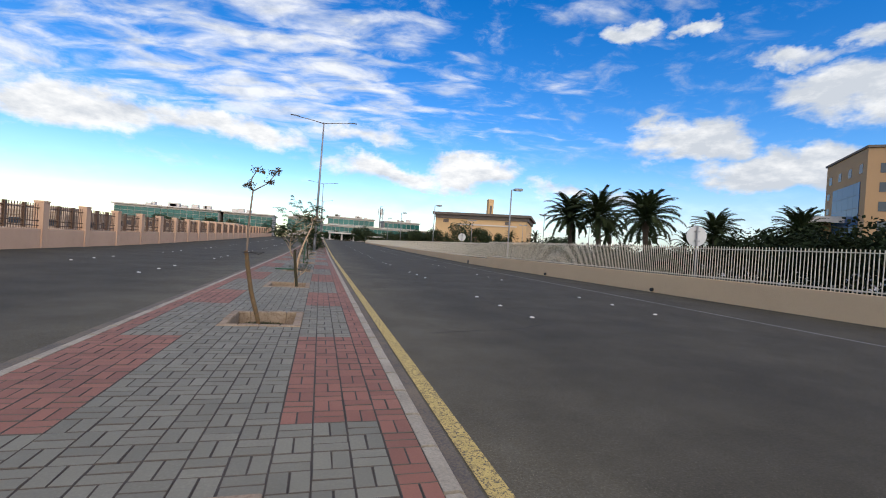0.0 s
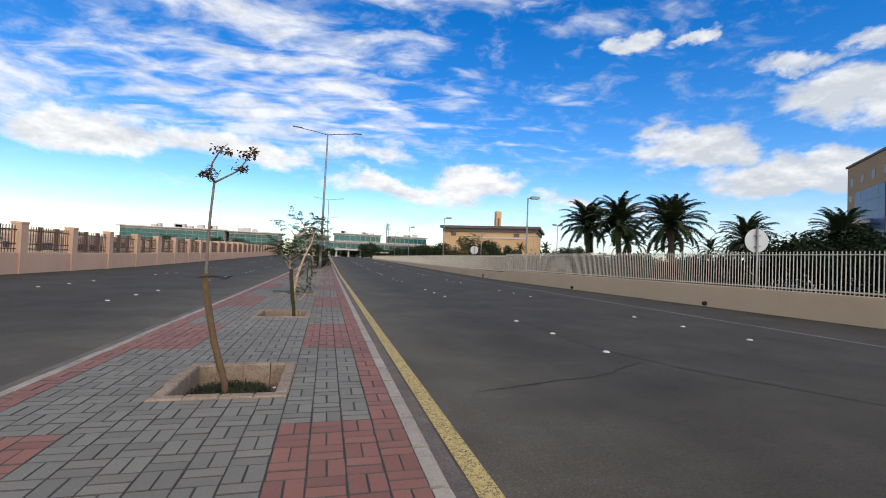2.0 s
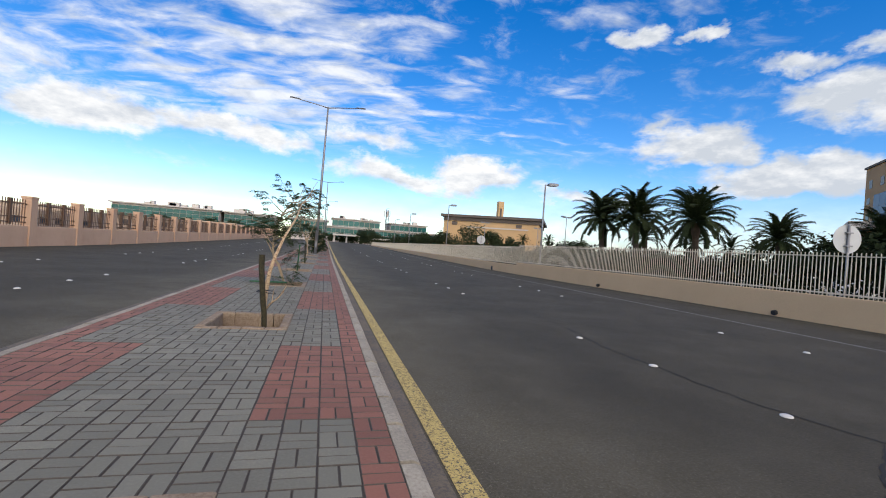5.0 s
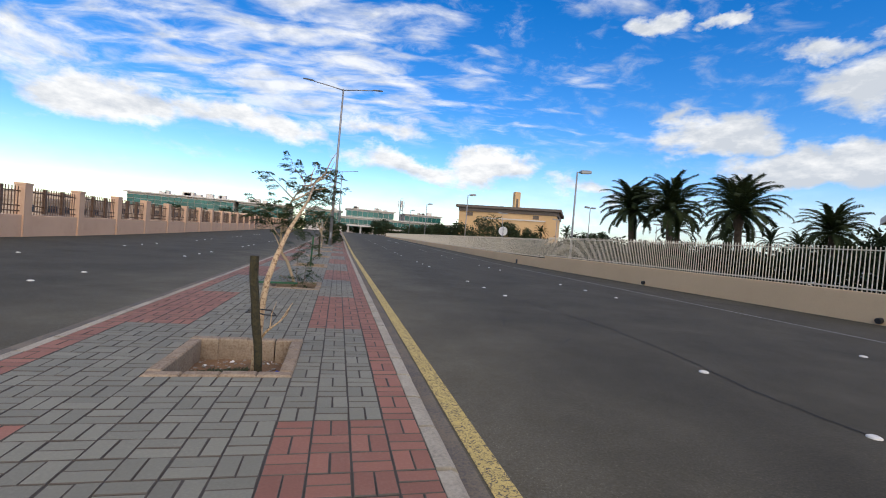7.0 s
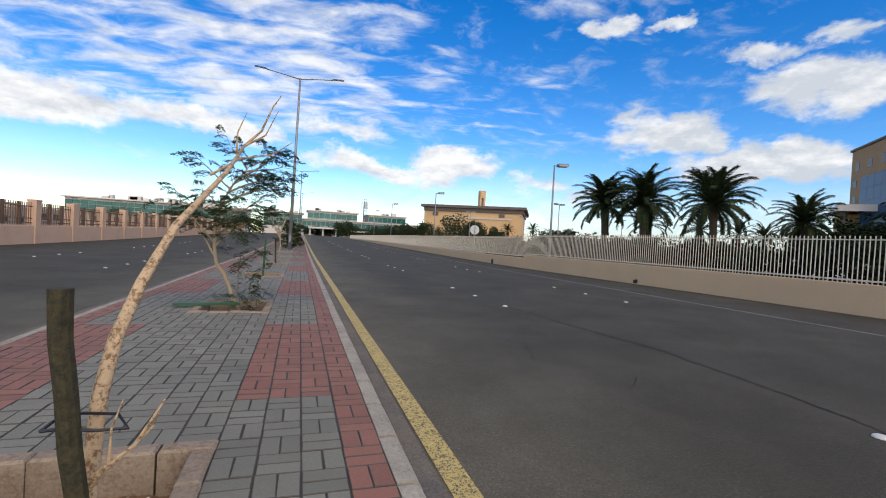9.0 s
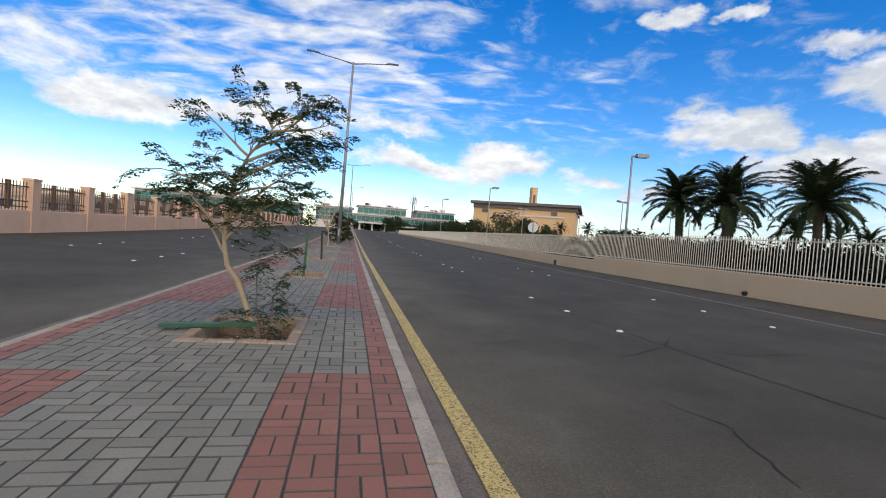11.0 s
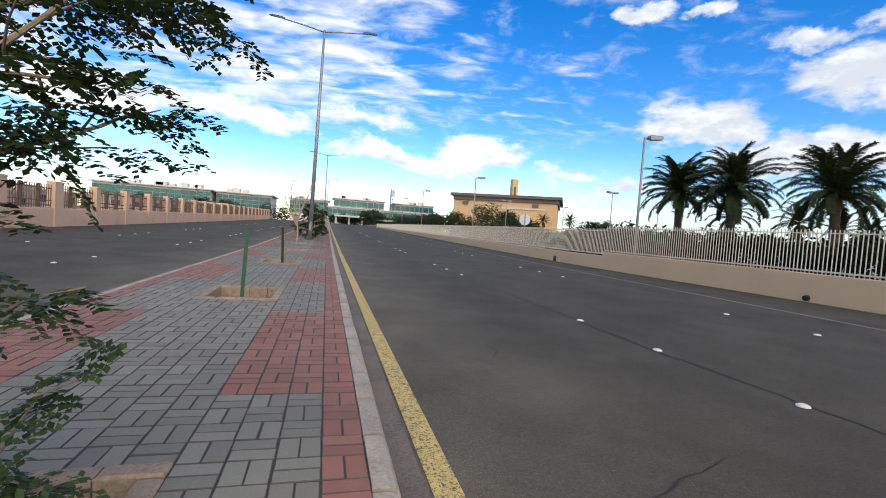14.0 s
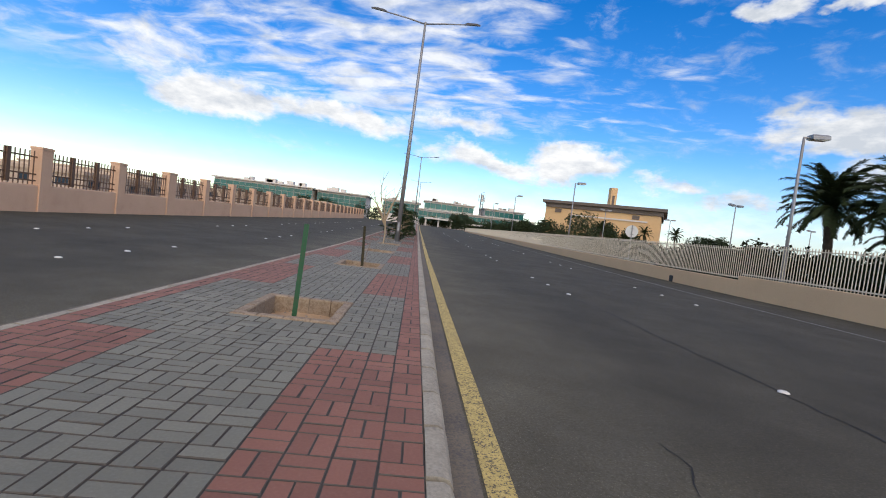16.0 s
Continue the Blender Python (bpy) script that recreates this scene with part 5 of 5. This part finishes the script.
for k, a in enumerate(((28.0, 49.9, 5.7, 0.90), (29.2, 46.0, 5.7, 0.95), (29.8, 39.2, 5.2, 0.88), (34.8, 35.9, 4.0, 0.66), (38.5, 31.0, 4.2, 0.7), (33.5, 50, 4.2, 0.7), (36, 46, 3.7, 0.55), (42, 47, 3.6, 0.5), (47, 48, 3.6, 0.5), (46, 40, 3.6, 0.5))):
    palm(*a, seed=k, count=64 if k < 5 else 26)
for k, a in enumerate(((50.5, 118, 5.2, 0.6), (60, 122, 6.0, 0.6), (38, 112, 4.8, 0.6))):
    palm(*a, seed=30 + k, count=24)


# ---- far trees, hedges ----
def leafy(x, y, r, h, seed, material="leaf_far", count=900, leaf=0.16, name="broad_tree", label="dark green broad-crowned tree", trunk_h=1.0):
    rnd = random.Random(seed)
    g = far_rise(y) + ROAD - 0.05
    t = thing(name, label, "tree" if trunk_h > 0.4 else "shrub", Matrix.Translation((x, y, g)), "trees of the grounds")
    part("trunk", Mesh().tube([(0, 0, -0.1), (0.05, 0, trunk_h), (0, 0.05, h * 0.7)], [0.14, 0.11, 0.04], 8), M["palm_trunk"], t)
    me = Mesh()
    lumps = [(Vector((rnd.uniform(-0.6, 0.6) * r, rnd.uniform(-0.6, 0.6) * r, trunk_h + (h - trunk_h) * rnd.uniform(0.15, 0.85))), r * rnd.uniform(0.3, 0.55)) for _ in range(9)]
    for _ in range(count):
        c, q = lumps[rnd.randrange(9)]
        d = Vector((rnd.gauss(0, 1), rnd.gauss(0, 1), rnd.gauss(0, 0.9))).normalized() * q * rnd.uniform(0.55, 1.08)
        p = c + d
        p.z = max(p.z, 0.05)
        e = Vector((rnd.uniform(-1, 1), rnd.uniform(-1, 1), rnd.uniform(-0.8, 0.6))).normalized()
        w = e.cross(Vector((rnd.uniform(-1, 1), rnd.uniform(-1, 1), 1))).normalized() * leaf * 0.42
        me.add([tuple(p), tuple(p + e * leaf * 0.5 + w), tuple(p + e * leaf), tuple(p + e * leaf * 0.5 - w)], [(0, 1, 2, 3)])
    tagged(part("crown", me, M[material], t), kind="stuff")


for k, a in enumerate(((37, 118, 5.0, 7.2), (42.5, 121, 4.6, 6.8), (47, 124, 3.2, 5.0), (31, 124, 3.6, 4.6), (66, 118, 4.0, 5.5), (26, 128, 3.0, 4.4), (54, 130, 3.0, 4.2), (70, 122, 3.2, 5.2))):
    leafy(*a, seed=60 + k, leaf=0.40, count=2600)
for k in range(14):
    leafy(13 + 2.7 * k, 168 + 2 * math.sin(k), 3.2, 4.6 + math.sin(k * 2.1), 80 + k, count=1100, leaf=0.5, trunk_h=0.3, name="shrub", label="dark green roadside shrub mass")
for k in range(6):
    leafy(2.5 + 2.6 * k, 183, 2.2, 3.2 + 0.7 * math.sin(k * 2.7), 210 + k, count=700, leaf=0.5, trunk_h=0.3, name="shrub", label="dark green shrub before the glass blocks")
for k in range(10):
    leafy(-12 - 4.2 * k, 146 + 3 * math.sin(k * 1.7), 2.6, 3.6 + 0.8 * math.sin(k * 2.6), 100 + k, count=900, leaf=0.42, trunk_h=0.3, name="shrub", label="dark green clipped roadside shrub")
for k, (x, y, r, h) in enumerate(((30, 24.5, 3.0, 3.9), (33, 28.5, 3.0, 4.0), (36.5, 32, 3.2, 4.1), (40, 36, 3.2, 4.2), (27.5, 20.5, 2.8, 3.7), (43.5, 40, 3.2, 4.2), (47, 44, 3.2, 4.0), (36, 27, 3.2, 4.2), (31, 20.5, 3.0, 4.0))):
    leafy(x, y, r, h, 130 + k, "hedge", 2600, 0.26, "dark_shrub", "tall dark green shrub beyond the fence", 0.3)
for k in range(30):
    a, d = radians(29 + 1.2 * k), 58 + 9 * math.sin(k * 2.3)
    leafy(d * math.sin(a), 12 + d * math.cos(a), 2.8, 2.5 + 0.5 * math.sin(k * 1.9), 160 + k, "hedge", 700, 0.36, "dark_shrub", "dark green shrub across the car park", 0.3)
hedge = Mesh()
rnd = random.Random(9)
for _ in range(52000):
    y = rnd.uniform(8, 78)
    p = Vector((20.6 + rnd.uniform(-0.7, 0.7) - 0.05 * y, y, ROAD + rnd.random() ** 0.7 * (1.75 + 0.3 * math.sin(y * 1.3) + 0.22 * math.sin(y * 3.7 + 1) + (0.7 if y < 22 + 2 * math.sin(y * 3) else 0.0))))
    e = Vector((rnd.uniform(-1, 1), rnd.uniform(-1, 1), rnd.uniform(-0.5, 0.8))).normalized()
    w = e.cross(Vector((rnd.uniform(-1, 1), rnd.uniform(-1, 1), 1))).normalized() * 0.075
    hedge.add([tuple(p), tuple(p + e * 0.12 + w), tuple(p + e * 0.24), tuple(p + e * 0.12 - w)], [(0, 1, 2, 3)])
tagged(part("hedge", hedge, M["hedge"]), "dark green uneven hedge beyond the picket fence", "hedge", kind="stuff")
tagged(part("car_park", Mesh().add([(22.5, 6, ROAD - 0.03), (75, 6, ROAD - 0.03), (75, 66, ROAD - 0.03), (21, 66, ROAD - 0.03)], [(0, 1, 2, 3)]), M["asphalt"]), "asphalt car park beyond the fence", "car park", kind="structure")


# ---- parked cars ----
def car(paint, label):
    c = thing("car", label, "car", group="parked cars")
    def loft(sections, me):
        n = len(sections[0])
        me.add([p for s in sections for p in s], [(k * n + a, k * n + (a + 1) % n, (k + 1) * n + (a + 1) % n, (k + 1) * n + a) for k in range(len(sections) - 1) for a in range(n)]
               + [tuple(reversed(range(n))), tuple(range((len(sections) - 1) * n, len(sections) * n))])
        return me
    ring = lambda y, w, z0, z1: [(-w, y, z0), (w, y, z0), (w * 1.02, y, (z0 + z1) / 2), (w * 0.9, y, z1), (-w * 0.9, y, z1), (-w * 1.02, y, (z0 + z1) / 2)]
    part("body", loft([ring(-2.2, 0.75, 0.35, 0.70), ring(-2.05, 0.86, 0.25, 0.85), ring(-0.9, 0.89, 0.22, 0.96), ring(1.2, 0.89, 0.22, 0.98), ring(2.1, 0.86, 0.28, 0.95), ring(2.25, 0.78, 0.40, 0.85)], Mesh()), M[paint], c)
    cab = part("cabin", loft([ring(-0.95, 0.78, 0.93, 0.97), ring(-0.25, 0.72, 0.93, 1.42), ring(1.0, 0.72, 0.93, 1.46), ring(1.75, 0.78, 0.93, 1.0)], Mesh()), M[paint], c)
    for s in (-1, 1):
        part("side_window", Mesh().add([(s * 0.80, -0.62, 1.0), (s * 0.80, 1.35, 1.02), (s * 0.715, 0.92, 1.38), (s * 0.715, -0.18, 1.35)], [(0, 1, 2, 3)]), M["dark_glass"], cab)
        for y in (-1.4, 1.4):
            wh = part("wheel", Mesh().disc((s * 0.72, y, 0.32), 0.32, 0.2 * s, 18, "x"), M["rubber"], c)
            part("rim", Mesh().disc((s * 0.92, y, 0.32), 0.19, 0.012 * s, 14, "x"), M["galv"], wh)
        part("headlight", Mesh().box(s * 0.62 - 0.16, s * 0.62 + 0.16, -2.19, -2.1, 0.66, 0.78), M["lens"], c)
    part("windscreen", Mesh().add([(-0.70, -0.86, 1.01), (0.70, -0.86, 1.01), (0.60, -0.32, 1.38), (-0.60, -0.32, 1.38)], [(0, 1, 2, 3)]), M["dark_glass"], cab)
    return c


spots = [(24.5, 23), (24.2, 26.2), (24.1, 29.3), (23.8, 35.5), (23.6, 38.6), (30.5, 24), (30.2, 27.2), (30.0, 33.5), (29.6, 42.5), (23.3, 45), (23.0, 51), (36, 40), (37, 44), (24.8, 17), (35, 29)]
white, grey_car = car("car_white", "white saloon car in the car park"), car("car_grey", "grey saloon car in the car park")
for k, (x, y) in enumerate(spots):
    m = Matrix.Translation((x, y, ROAD - 0.03)) @ Matrix.Rotation(1.5708 + random.uniform(-0.06, 0.06), 4, "Z")
    src = grey_car if k % 5 == 3 else white
    if k in (0, 3):
        src.matrix_basis = m
    else:
        copy_thing(src, m)


settle(before)


# ---- paving blocks ----
def is_red(col, y):
    return col in (0, 13) or ((col < 4 or col > 9) and any(a < y < b for a, b in REDS))


HALF = {0: (0.0985, 0.0468), 1: (0.0480, 0.0970)}   # half sizes of a block laid across and of one laid along the street
block = {(c, a): Mesh().slab(-w, w, -h, h, -0.03, 0.0, 0.0035).data("paver", (M[c], M["dirt"])) for c in ("grey", "red") for a, (w, h) in HALF.items()}
field = {"grey": Mesh(), "red": Mesh()}
rnd = random.Random(77)
for j in range(-14, 350):
    y = j * PY + PY / 2
    near = 12.0 <= y < 14.1
    zz = rise(y)
    for col in range(14):
        if any(p[2] < y < p[3] for p in PITS) and 4 <= col <= 8:
            continue
        colour = "red" if is_red(col, y) else "grey"
        cx = -(col + 0.5) * PX
        along = (col + j + 1) % 2
        for s in (-1, 1):
            m = Matrix.Translation((cx + (s * PX / 4 if along else 0) + rnd.uniform(-0.002, 0.002), y + (0 if along else s * PY / 4) + rnd.uniform(-0.002, 0.002), zz + rnd.uniform(-0.002, 0.002)))
            m = m @ Euler((rnd.uniform(-0.008, 0.008), rnd.uniform(-0.008, 0.008), rnd.uniform(-0.015, 0.015))).to_matrix().to_4x4()
            if near:
                part("paver", block[colour, along], None, pavement, at=m)
            else:
                field[colour].slab(-HALF[along][0], HALF[along][0], -HALF[along][1], HALF[along][1], -0.03, 0.0, 0.0035, m)
for colour in ("grey", "red"):
    tagged(part("paver_field", field[colour], (M[colour], M["dirt"]), pavement), kind="stuff")
far_paving = strip(-WIDTH, 0, [69.9, 80, 90, 100, 110, 120, 130, 140, 150, 175], -0.002)
part("far_paving", far_paving, M["grey"], pavement)
part("far_paving_edge", strip(-PX, 0, [69.9, 80, 90, 100, 110, 120, 130, 140, 150, 175], 0.003), M["red"], pavement)
